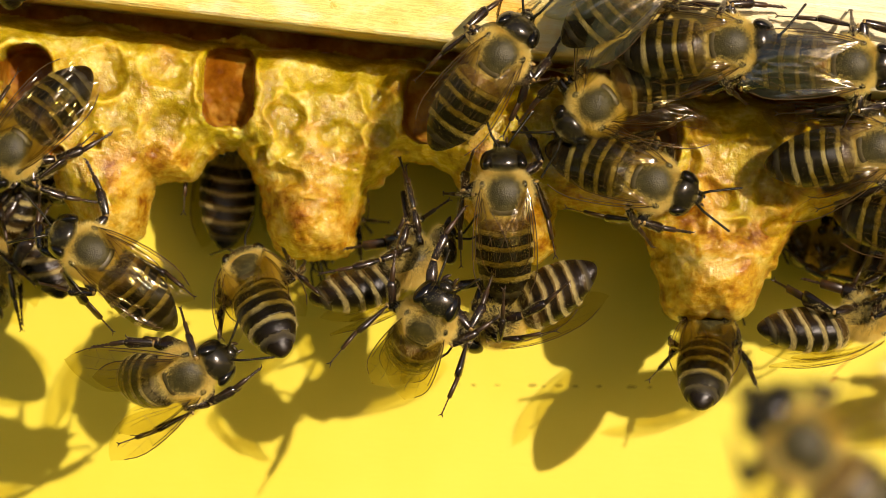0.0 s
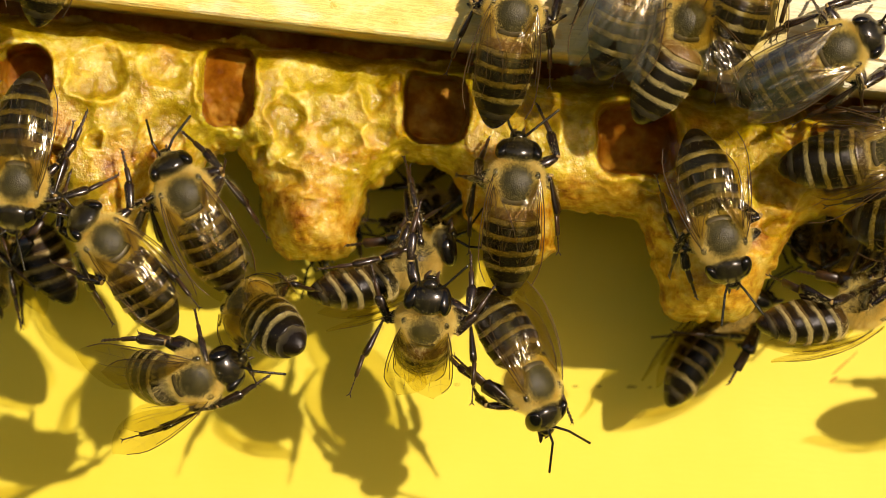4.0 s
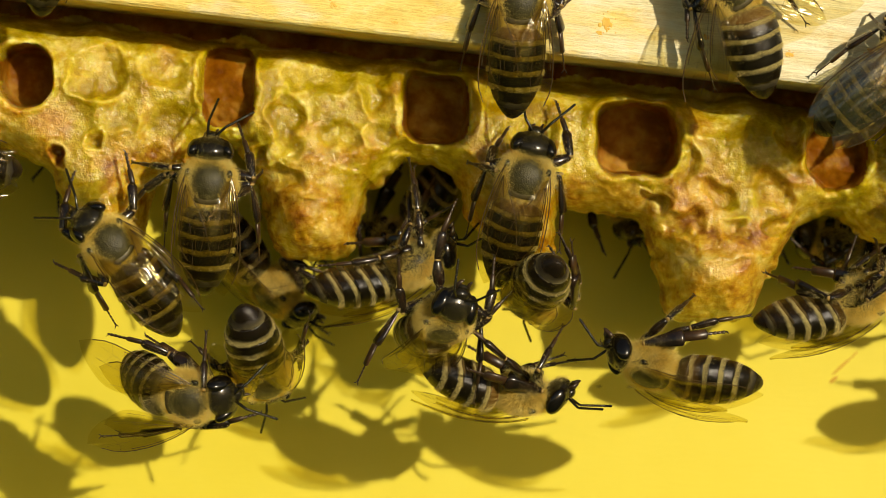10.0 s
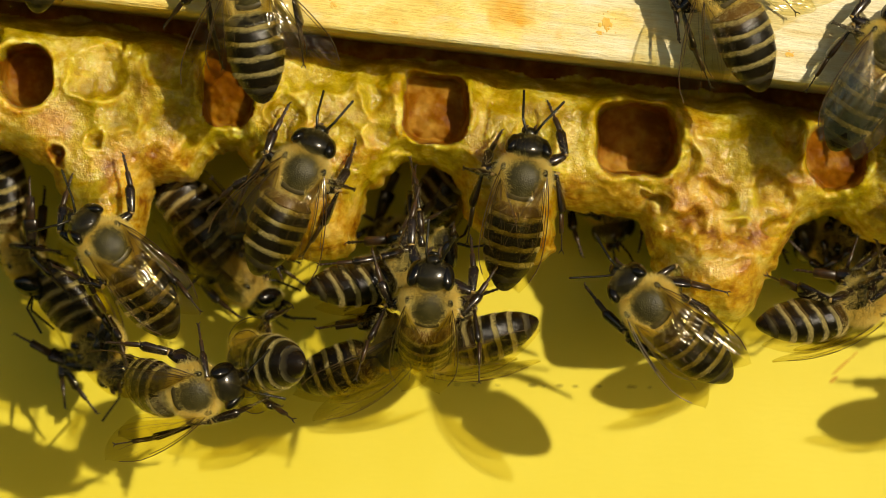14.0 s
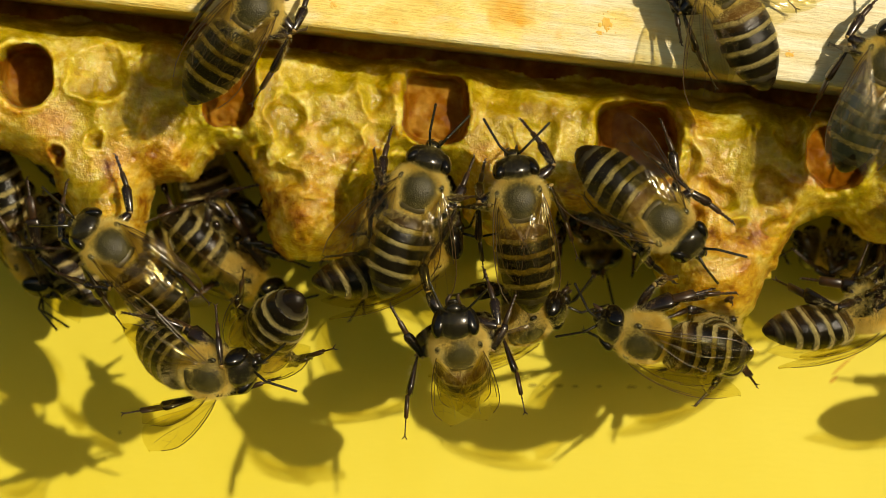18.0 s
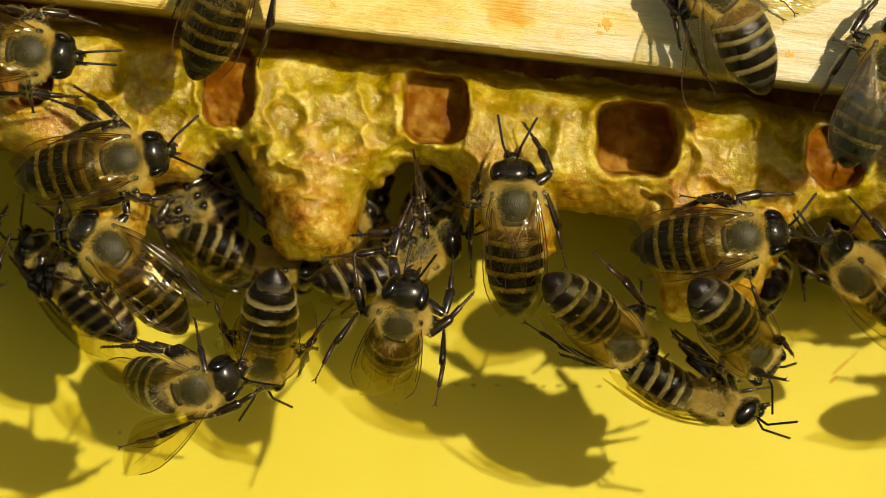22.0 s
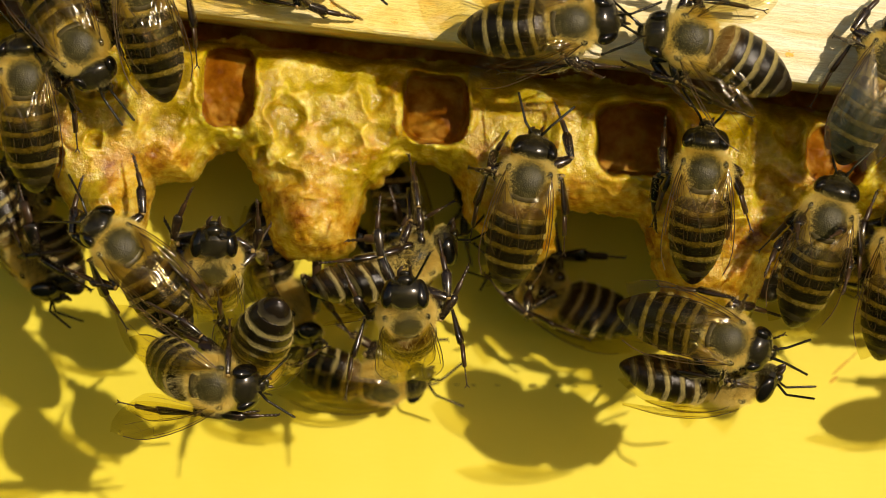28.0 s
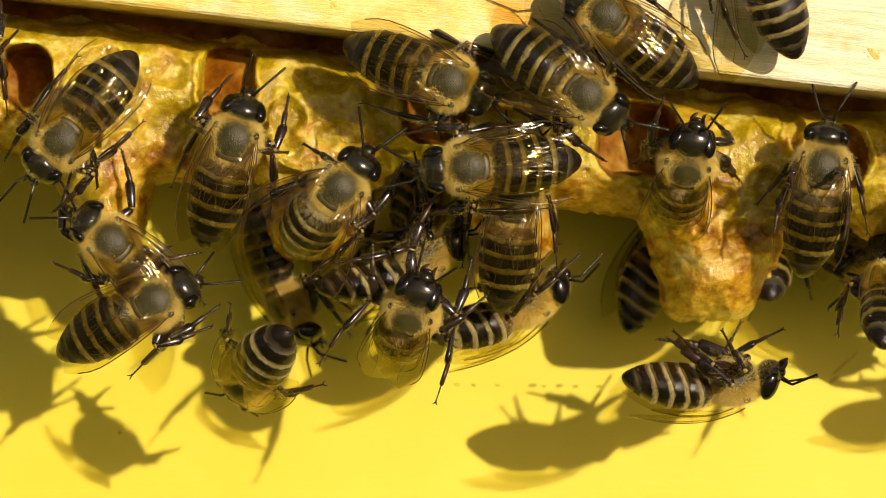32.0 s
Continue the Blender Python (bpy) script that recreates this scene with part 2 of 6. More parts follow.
def part(name, me, parent, label="", m=None):
    ob = new(name, me)
    ob.parent = parent
    if m is not None:
        ob.matrix_basis = m
    if name in ("fur", "wing_venation", "bristle_coat"):
        tagged(ob, kind="stuff")
    return tagged(ob, label=label) if label else ob


def ball(rx, ry, rz, centre=(0, 0, 0), n=20, k=12, turn=None):
    vs, fs = [], []
    for i in range(k + 1):
        a = math.pi * i / k
        for j in range(n):
            p = 2 * math.pi * j / n
            v = Vector((rx * math.cos(a), ry * math.sin(a) * math.cos(p), rz * math.sin(a) * math.sin(p)))
            if turn is not None:
                v = turn @ v
            vs.append(v + Vector(centre))
    for i in range(k):
        for j in range(n):
            fs.append((i * n + j, i * n + (j + 1) % n, (i + 1) * n + (j + 1) % n, (i + 1) * n + j))
    return vs, fs


def tube(rings, n=8, flat=1.0):
    """A tube through rings of (x, y, z, radius), along x on the whole."""
    vs, fs = [], []
    for x, y, z, r in rings:
        for j in range(n):
            p = 2 * math.pi * j / n
            vs.append(Vector((x, y + r * flat * math.cos(p), z + r * math.sin(p))))
    for i in range(len(rings) - 1):
        for j in range(n):
            fs.append((i * n + j, (i + 1) * n + j, (i + 1) * n + (j + 1) % n, i * n + (j + 1) % n))
    fs.append(tuple(range(n)))
    fs.append(tuple(reversed(range((len(rings) - 1) * n, len(rings) * n))))
    return vs, fs


def merged(*pieces):
    vs, fs = [], []
    for v, f in pieces:
        o = len(vs)
        vs += list(v)
        fs += [tuple(i + o for i in q) for q in f]
    return vs, fs


def scaled(vf, s=MM):
    return [Vector(v) * s for v in vf[0]], vf[1]


def fur(roots, rng, length, width, lean, stray=0.22):
    """Hairs: thin blades from (point, normal, size) triples, leaning along lean."""
    vs, fs = [], []
    for p, nrm, size in roots:
        way = (nrm + lean * rng.uniform(0.1, 0.7) + Vector((rng.gauss(0, stray), rng.gauss(0, stray), rng.gauss(0, stray)))).normalized()
        side = way.cross(Vector((rng.gauss(0, 1), rng.gauss(0, 1), rng.gauss(0, 1)))).normalized() * width
        tip = p + way * (length * size * rng.uniform(0.6, 1.25))
        o = len(vs)
        vs += [p - side, p + side, tip]
        fs.append((o, o + 1, o + 2))
    return vs, fs


# ---- one honey bee: head at +x, back at +z, millimetres about the thorax ----
def abdomen_radius(x):
    stations = [(1.45, 0.42), (1.75, 1.0), (2.15, 1.60), (2.7, 1.95), (3.4, 2.13), (4.3, 2.19), (5.3, 2.14), (6.2, 1.96), (7.0, 1.64), (7.7, 1.18), (8.2, 0.74), (8.45, 0.40), (8.55, 0.05)]
    return float(np.interp(-x, [s[0] for s in stations], [s[1] for s in stations]))


def abdomen_point(x, p, grow=1.0):
    """A point on the abdomen's skin at the station x and the angle p round it."""
    r = abdomen_radius(x) * grow
    droop = -0.15 * max(0.0, -x - 2.0) - 0.02 * max(0.0, -x - 4) ** 2
    zz = math.sin(p)
    return Vector((x + 0.5 * (r * math.cos(p) / 2.3) ** 2, r * math.cos(p), (r * 0.82 * zz if zz > 0 else r * 0.76 * zz) + droop))


def abdomen_ring(x0, x1, rear):
    """One ring plate from x0 back to x1; its rear edge stands proud over the next plate and turns in."""
    n, k, vs, fs = 28, 12, [], []
    xs = [x0 + (x1 - x0) * i / k for i in range(k + 1)]
    grow = [1.0 + 0.035 * (i / k) ** 1.5 - 0.015 for i in range(k + 1)]
    if rear:
        xs.append(x1 + 0.03)
        grow.append(0.95)
    for x, g in zip(xs, grow):
        vs += [abdomen_point(x, 2 * math.pi * j / n, g) for j in range(n)]
    for i in range(len(xs) - 1):
        for j in range(n):
            fs.append((i * n + j, i * n + (j + 1) % n, (i + 1) * n + (j + 1) % n, (i + 1) * n + j))
    return vs, fs


def wing_at(length, width, s, q):
    """A point of the wing: s from root to tip, q from the leading to the trailing edge."""
    lead = width * 0.13 * math.sin(math.pi * min(1, s * 1.02)) ** 0.7 * (1 if s < 0.98 else 0.6) + 0.10 * (1 - s)
    trail = -width * 0.88 * (math.sin(math.pi * s ** 1.35) ** 0.75 if 0 < s < 1 else 0.0)
    tip = 0.8 * (max(0.0, s - 0.7) / 0.3) ** 2
    fold = (0.055 * math.sin(13 * q + 3 * s) + 0.03 * math.sin(27 * q - 5 * s)) * math.sin(math.pi * s)
    arch = 0.75 * length / 9.0 * math.sin(math.pi * s ** 0.85)
    return Vector((-length * s, lead - tip + (trail - lead) * q, 0.16 * math.sin(math.pi * q) + fold + arch))


def wing_outline(length, width):
    """A closed wing blade: root at the origin, reaching back along -x, leading edge outwards (+y)."""
    n, k = 30, 14
    vs = [wing_at(length, width, math.sin(math.pi / 2 * i / n), c / k) for i in range(n + 1) for c in range(k + 1)]
    fs = [(i * (k + 1) + c, i * (k + 1) + c + 1, (i + 1) * (k + 1) + c + 1, (i + 1) * (k + 1) + c) for i in range(n) for c in range(k)]
    return vs, fs


def vein_lines(length, width):
    vs, fs = [], []
    for path, thick in (([(0.0, 0.0), (0.1, 0.0), (0.2, 0.0), (0.32, 0.0), (0.45, 0.0), (0.58, 0.0), (0.7, 0.0), (0.8, 0.01), (0.9, 0.03)], 2.4),
                        ([(0.02, 0.3), (0.1, 0.2), (0.2, 0.12), (0.32, 0.09), (0.45, 0.07), (0.6, 0.06)], 1.7),
                        ([(0.02, 0.5), (0.2, 0.44), (0.30, 0.42), (0.42, 0.46), (0.58, 0.5), (0.7, 0.53), (0.8, 0.56)], 0.9),
                        ([(0.03, 0.7), (0.2, 0.78), (0.3, 0.82), (0.42, 0.85), (0.6, 0.9)], 0.9),
                        ([(0.30, 0.42), (0.36, 0.08)], 0.4), ([(0.58, 0.5), (0.55, 0.28), (0.6, 0.06)], 0.4), ([(0.42, 0.85), (0.42, 0.46)], 0.7),
                        ([(0.72, 0.53), (0.68, 0.25), (0.72, 0.03)], 0.4), ([(0.42, 0.46), (0.55, 0.28), (0.68, 0.25), (0.82, 0.2)], 0.4)):
        pts = [wing_at(length, width, *p) + Vector((0, 0, 0.012)) for p in path]
        for a, b in zip(pts, pts[1:]):
            side = (b - a).cross(Vector((0, 0, 1))).normalized() * 0.017 * thick
            up = Vector((0, 0, 0.015 * thick))
            o = len(vs)
            vs += [a - side, a + up, a + side, b - side, b + up, b + side]
            fs += [(o, o + 1, o + 4, o + 3), (o + 1, o + 2, o + 5, o + 4)]
    return vs, fs


def mirrored(vf):
    return [Vector((v[0], -v[1], v[2])) for v in vf[0]], [tuple(reversed(f)) for f in vf[1]]


def bee_meshes():
    rng = random.Random(7)
    lib = {}
    # thorax with its scutellum hump; a bare dark shield on top, dense fur round it
    th = ball(1.95, 1.92, 1.72, n=28, k=18)
    lib["thorax"] = mesh("thorax", *scaled(th), BEE["thorax"])
    roots, total = [], 25000
    for i in range(total):
        z = 1 - 2 * (i + 0.5) / total
        a = i * 2.399963
        rr = math.sqrt(1 - z * z)
        nrm = Vector((rr * math.cos(a), rr * math.sin(a), z))
        reach = (math.hypot(nrm.x * 0.94 - 0.02, nrm.y * 1.04) - 0.50 + rng.uniform(-0.10, 0.10)) / 0.32 if z > 0 else 1.0
        reach = min(1.0, max(0.0, reach))
        if z > 0.3 and -0.78 < nrm.x < -0.50 and abs(nrm.y) < 0.48:
            reach = min(reach, 0.12)
        if rng.random() > 0.16 + 0.84 * reach or (z < -0.25 and rng.random() > 0.30):
            continue
        roots.append((Vector((nrm.x * 1.92, nrm.y * 1.89, nrm.z * 1.69)), nrm, 0.16 + 0.84 * reach ** 1.5))
    lib["thorax_fur"] = mesh("fur", *scaled(fur(roots, rng, 0.64, 0.012, Vector((-0.40, 0, 0.25)), 0.42)), BEE["hair"], False)
    lib["scutellum"] = mesh("scutellum", *scaled(ball(0.46, 1.10, 0.26, (-1.20, 0, 1.02), 24, 12)), BEE["plate"])
    lib["tegula"] = mesh("tegula", *scaled(ball(0.34, 0.24, 0.22, n=12, k=8)), BEE["head"])
    # abdomen: a narrow waist and six overlapping ring plates
    lib["abdomen"] = mesh("abdomen", *scaled(abdomen_ring(-1.45, -RING_START - 0.12, False)), BEE["abdomen"])
    for k in range(6):
        x0 = -RING_START - RING * k
        lib["plate%d" % k] = mesh("ring_plate", *scaled(abdomen_ring(x0, max(x0 - RING, -8.54), k < 5)), BEE["abdomen"])
    roots = []
    for i in range(7000):
        k = rng.randrange(5)
        x = -RING_START - RING * (k + 0.30 * rng.random() ** 1.2)
        size = 1.0
        if rng.random() < 0.09:
            x, size = rng.uniform(-7.4, -1.8), 0.9
        if k == 0:
            x, size = rng.uniform(-2.9, -1.6), 2.6
        p = rng.uniform(0, 2 * math.pi) if rng.random() < 0.5 else rng.uniform(-0.3, math.pi + 0.3)
        roots.append((abdomen_point(x, p, 0.985), Vector((-0.3, math.cos(p), math.sin(p))).normalized(), size))
    lib["abdomen_fur"] = mesh("fur", *scaled(fur(roots, rng, 0.20, 0.006, Vector((-1.2, 0, 0)), 0.3)), BEE["pale"], False)
    # head, about its own centre: a rounded wedge, wide between the eyes, narrow at the mouth
    tilt = Matrix.Rotation(radians(-30), 3, "Y")

    def wedge(v):
        low = max(0.0, -v.z / 1.5)
        return Vector((v.x * (1 - 0.12 * low), v.y * (1 - 0.46 * low ** 1.3), v.z))
    hv, hf = ball(1.0, 1.60, 1.46, n=28, k=18)
    hv = [wedge(v) for v in hv]
    hd = merged((hv, hf), ball(0.42, 0.62, 0.50, (0.72, 0, -0.72), 14, 10), ball(0.3, 0.46, 0.22, (0.62, 0, -1.28), 12, 8),
                *[ball(0.10, 0.10, 0.10, c, 8, 6) for c in ((0.50, 0.0, 1.22), (0.30, 0.24, 1.35), (0.30, -0.24, 1.35))])
    lib["head"] = mesh("head", [tilt @ v * MM for v in hd[0]], hd[1], BEE["head"])
    lib["mandible"] = mesh("mandible", *scaled(tube([(-0.1, 0, 0, 0.17), (0.25, 0.05, 0, 0.19), (0.6, -0.08, 0, 0.15), (0.75, -0.2, 0, 0.06)], 10, 0.8)), BEE["foot"])
    roots = []
    for i in range(2600):
        z = 1 - 2 * (i + 0.5) / 2600
        a = i * 2.399963
        rr = math.sqrt(1 - z * z)
        nrm = Vector((rr * math.cos(a), rr * math.sin(a), z))
        if abs(nrm.y) > 0.62 and nrm.x > -0.25:
            continue
        size = 1.3 if nrm.x < 0.0 else (0.9 if -0.45 < z < 0.35 and abs(nrm.y) < 0.3 else 0.4)
        roots.append((tilt @ wedge(Vector((nrm.x * 0.97, nrm.y * 1.57, nrm.z * 1.43))), tilt @ nrm, size))
    lib["head_fur"] = mesh("fur", *scaled(fur(roots, rng, 0.24, 0.008, Vector((0.3, 0, 0.2)), 0.3)), BEE["hair"], False)
    ev, ef = ball(0.70, 0.50, 1.14, n=22, k=16)
    lib["eye"] = mesh("eye", [v * MM for v in ev], ef, BEE["eye"])
    # antenna about its root: scape then flagellum in beads
    scape = tube([(0, 0, 0, 0.10), (0.3, 0, 0.02, 0.11), (1.1, 0, 0.0, 0.10), (1.2, 0, 0, 0.07)], 8)
    lib["antenna"] = mesh("antenna", *scaled(scape), BEE["head"])
    beads = []
    for i in range(11):
        x = 0.22 * i
        beads += [(x, 0, -0.02 * i, 0.085), (x + 0.04, 0, -0.02 * i, 0.10), (x + 0.20, 0, -0.02 * i, 0.10)]
    beads.append((2.48, 0, -0.24, 0.05))
    lib["flagellum"] = mesh("flagellum", *scaled(tube(beads, 8)), BEE["head"])
    # legs: thigh with hip, shin, foot of five joints
    lib["thigh"] = mesh("leg", *scaled(tube([(-0.25, 0, 0, 0.30), (0, 0, 0, 0.36), (0.35, 0, 0, 0.27), (0.5, 0, 0, 0.23), (0.75, 0, 0, 0.36), (1.4, 0, 0.02, 0.38), (2.05, 0, 0, 0.26), (2.2, 0, 0, 0.17)], 10, 0.75)), BEE["leg"])
    lib["joint"] = mesh("joint", *scaled(tube([(-0.08, 0, 0, 0.15), (-0.03, 0, 0, 0.21), (0.05, 0, 0, 0.21), (0.10, 0, 0, 0.17)], 10, 0.75)), BEE["ring"])
    lib["shin"] = mesh("shin", *scaled(tube([(-0.05, 0, 0, 0.14), (0.15, 0, 0, 0.24), (0.9, 0, 0, 0.30), (1.6, 0, 0, 0.34), (1.85, 0, 0, 0.24), (1.95, 0, 0, 0.12)], 10, 0.7)), BEE["leg"])
    lib["shin_hind"] = mesh("shin", *scaled(tube([(-0.05, 0, 0, 0.14), (0.2, 0, 0, 0.20), (1.0, 0, 0, 0.36), (2.0, 0, 0, 0.52), (2.55, 0, 0, 0.56), (2.75, 0, 0, 0.30)], 10, 0.42)), BEE["leg"])

    def foot(base, wide, flat):
        rings = [(0, 0, 0, 0.12), (0.1, 0, 0, wide), (base - 0.1, 0, 0, wide), (base, 0, 0, 0.10)]
        for i in range(4):
            x = base + 0.28 * i
            rings += [(x + 0.04, 0, 0, 0.075), (x + 0.24, 0, 0, 0.12), (x + 0.28, 0, 0, 0.06)]
        body = tube(rings, 8, flat)
        e = base + 1.12
        claw = [tube([(e, 0, 0, 0.05), (e + 0.14, s * 0.10, -0.02, 0.045), (e + 0.24, s * 0.16, -0.14, 0.015)], 6) for s in (1, -1)]
        return merged(body, *claw)
    lib["foot"] = mesh("foot", *scaled(foot(1.05, 0.17, 0.8)), BEE["foot"])
    lib["foot_hind"] = mesh("foot", *scaled(foot(1.6, 0.32, 0.45)), BEE["foot"])

    def bristles(length, r, flat, count, size):
        rts = []
        for i in range(count):
            p = rng.uniform(0, 2 * math.pi)
            rts.append((Vector((rng.uniform(0.1, length), r * flat * math.cos(p), r * math.sin(p))), Vector((0.4, math.cos(p), math.sin(p))).normalized(), 1.0))
        return scaled(fur(rts, rng, size, 0.009, Vector((0.5, 0, 0))))
    lib["thigh_fur"] = mesh("bristles", *bristles(2.0, 0.25, 0.7, 170, 0.36), BEE["pale"], False)
    lib["shin_fur"] = mesh("bristles", *bristles(1.8, 0.22, 0.7, 150, 0.24), BEE["pale"], False)
    # wings
    fore, hind = wing_outline(9.0, 3.3), wing_outline(6.4, 2.4)
    for key, vf, vein in (("forewing", fore, vein_lines(9.0, 3.3)), ("hindwing", hind, vein_lines(6.4, 2.4))):
        for s, tag in ((1, "l"), (-1, "r")):
            lib[key + tag] = mesh(key, *scaled(vf if s > 0 else mirrored(vf)), BEE["wing"])
            lib[key + tag + "silver"] = mesh(key, *scaled(vf if s > 0 else mirrored(vf)), BEE["silver"])
            lib[key + tag + "v"] = mesh("veins", *scaled(vein if s > 0 else mirrored(vein)), BEE["vein"], False)
    return lib


LIB = bee_meshes()
BEES, LEGS, FEELERS, WINGS = {}, {}, {}, {}
HIPS = [(1.15, 0.80, -1.50), (0.1, 0.95, -1.68), (-0.8, 0.85, -1.58)]
STAND = [(4.2, 2.5, -2.7), (0.5, 4.0, -2.8), (-4.2, 3.7, -2.8)]
HANG = [(4.2, 2.5, -1.8), (2.0, 3.7, -2.6), (-3.2, 3.9, -2.4)]
REACH = [(5.2, 2.2, -1.5), (1.5, 4.6, -2.5), (-4.6, 3.2, -2.6)]
CLING = [(2.6, 1.6, -5.0), (0.9, 2.0, -5.4), (-1.6, 2.4, -5.0)]


GRIPS = {
    ('chain_left', -1, 0): (3.8, 6.0, -1.6),
    ('chain_left', 1, 0): (5.9, -1.9, -2.5),
    ('chain_left', -1, 1): (-7.8, -2.4, 1.5),
    ('chain_left', -1, 2): (-9.1, 1.4, 2.8),
    ('low_left', 1, 0): (1.1, 4.0, -1.9),
    ('low_left', 1, 1): (-8.8, 5.8, -1.6),
    ('low_left', 1, 2): (-3.0, 3.2, -2.6),
    ('low_left', -1, 2): (-5.8, 3.0, 1.4),
    ('mid_chain', 1, 0): (3.3, -3.1, -6.3),
    ('mid_chain', 1, 1): (-6.6, 2.1, -4.2),
    ('mid_chain', 1, 2): (3.3, -4.6, -4.7),
    ('mid_hang', 1, 2): (-3.9, 4.9, 3.6),
    ('mid_hang', -1, 2): (-3.5, 4.3, 3.3),
    ('mid_hang', -1, 0): (2.6, 2.8, -4.3),
    ('mid_hang', 1, 0): (5.7, 1.9, -7.7),
    ('mid_comb', -1, 0): (5.9, 1.3, -3.5),
    ('mid_comb', -1, 1): (-0.2, 2.8, -2.5),
    ('mid_comb', 1, 0): (3.1, 2.3, -3.5),
    ('big_bee', 1, 0): (-0.3, -0.4, -3.9),
    ('big_bee', 1, 1): (-3.9, -0.5, -4.4),
    ('big_bee', 1, 2): (-4.0, 0.7, -4.0),
    ('right_hang_side', 1, 2): (-5.4, -1.7, -4.1),
    ('right_hang_side', 1, 1): (2.8, -1.3, -3.2),
    ('right_hanger', -1, 0): (-1.0, 1.8, -6.0),
    ('right_hanger', -1, 1): (-5.6, 2.2, -5.1),
    ('right_hanger', 1, 1): (-4.3, 2.7, -4.0),
    ('cup_hanger', 1, 0): (-3.4, 3.5, 7.4),
    ('cup_hanger', -1, 0): (-2.5, 0.5, 8.5),
    ('cup_hanger', 1, 1): (-6.6, 3.8, 3.1),
    ('cup_hanger', -1, 1): (-5.6, 2.7, 4.0),
    ('left_climber', 1, 0): (1.3, 5.9, -3.0),
    ('left_climber', 1, 1): (-2.0, 6.2, -3.0),
    ('left_visitor', 1, 0): (-1.1, 7.1, -3.0),
    ('left_visitor', 1, 1): (-9.4, 6.9, -3.0),
    ('wanderer', 1, 1): (-8.2, 6.1, -2.0),
    ('under_mid', 1, 0): (2.6, 0.1, -5.2),
    ('under_mid', 1, 1): (-5.2, 2.0, -6.1),
    ('bar_bee', 1, 1): (-0.8, 4.5, -1.3),
    ('bar_bee', 1, 2): (-4.5, 4.9, -1.3),
}


def aim(root, along, up):
    """A pose at root with x along, and z near up."""
    x = Vector(along).normalized()
    y = Vector(up).cross(x)
    y = y.normalized() if y.length > 1e-6 else Vector((0, 1, 0))
    z = x.cross(y)
    return Matrix.Translation(root) @ Matrix(((x.x, y.x, z.x, 0), (x.y, y.y, z.y, 0), (x.z, y.z, z.z, 0), (0, 0, 0, 1)))


def add_leg(body, hip, foot_at, hind, side):
    """A leg from hip to foot by two bones, the knee up and outwards (millimetres)."""
    hip, foot_at = Vector(hip), Vector(foot_at)
    l1, l2 = 2.53, (5.3 if hind else 4.15)
    d = foot_at - hip
    dist = min(d.length, (l1 + l2) * 0.985)
    dist = max(dist, abs(l2 - l1) * 1.08)
    way = d.normalized()
    a = (l1 * l1 - l2 * l2 + dist * dist) / (2 * dist)
    h = math.sqrt(max(0.0, l1 * l1 - a * a))
    up = Vector((0, side, 0.05))
    up = (up - way * up.dot(way)).normalized()
    knee = hip + way * a + up * h
    end = hip + way * dist
    big = Matrix.Diagonal((1.15, 1.22, 1.22, 1.0))
    leg = part("leg", LIB["thigh"], body, m=aim(hip * MM, knee - hip, up) @ big)
    inv = leg.matrix_basis.inverted()
    shin_len = 3.1 if hind else 2.18
    ankle = knee + (end - knee).normalized() * shin_len + up * 0.15
    out = Vector((0, side, 0.2))
    part("shin", LIB["shin_hind" if hind else "shin"], leg, m=inv @ aim(knee * MM, ankle - knee, up if not hind else out.cross(ankle - knee)) @ big)
    part("foot", LIB["foot_hind" if hind else "foot"], leg, m=inv @ aim(ankle * MM, end - up * 0.1 - ankle, up if not hind else out.cross(end - ankle)) @ big)
    part("joint", LIB["joint"], leg, "pale yellow knee joint", inv @ aim(knee * MM, ankle - knee, up) @ big)
    part("bristle_coat", LIB["thigh_fur"], leg)
    part("bristle_coat", LIB["shin_fur"], leg, m=inv @ aim(knee * MM, ankle - knee, up) @ big)
    return leg


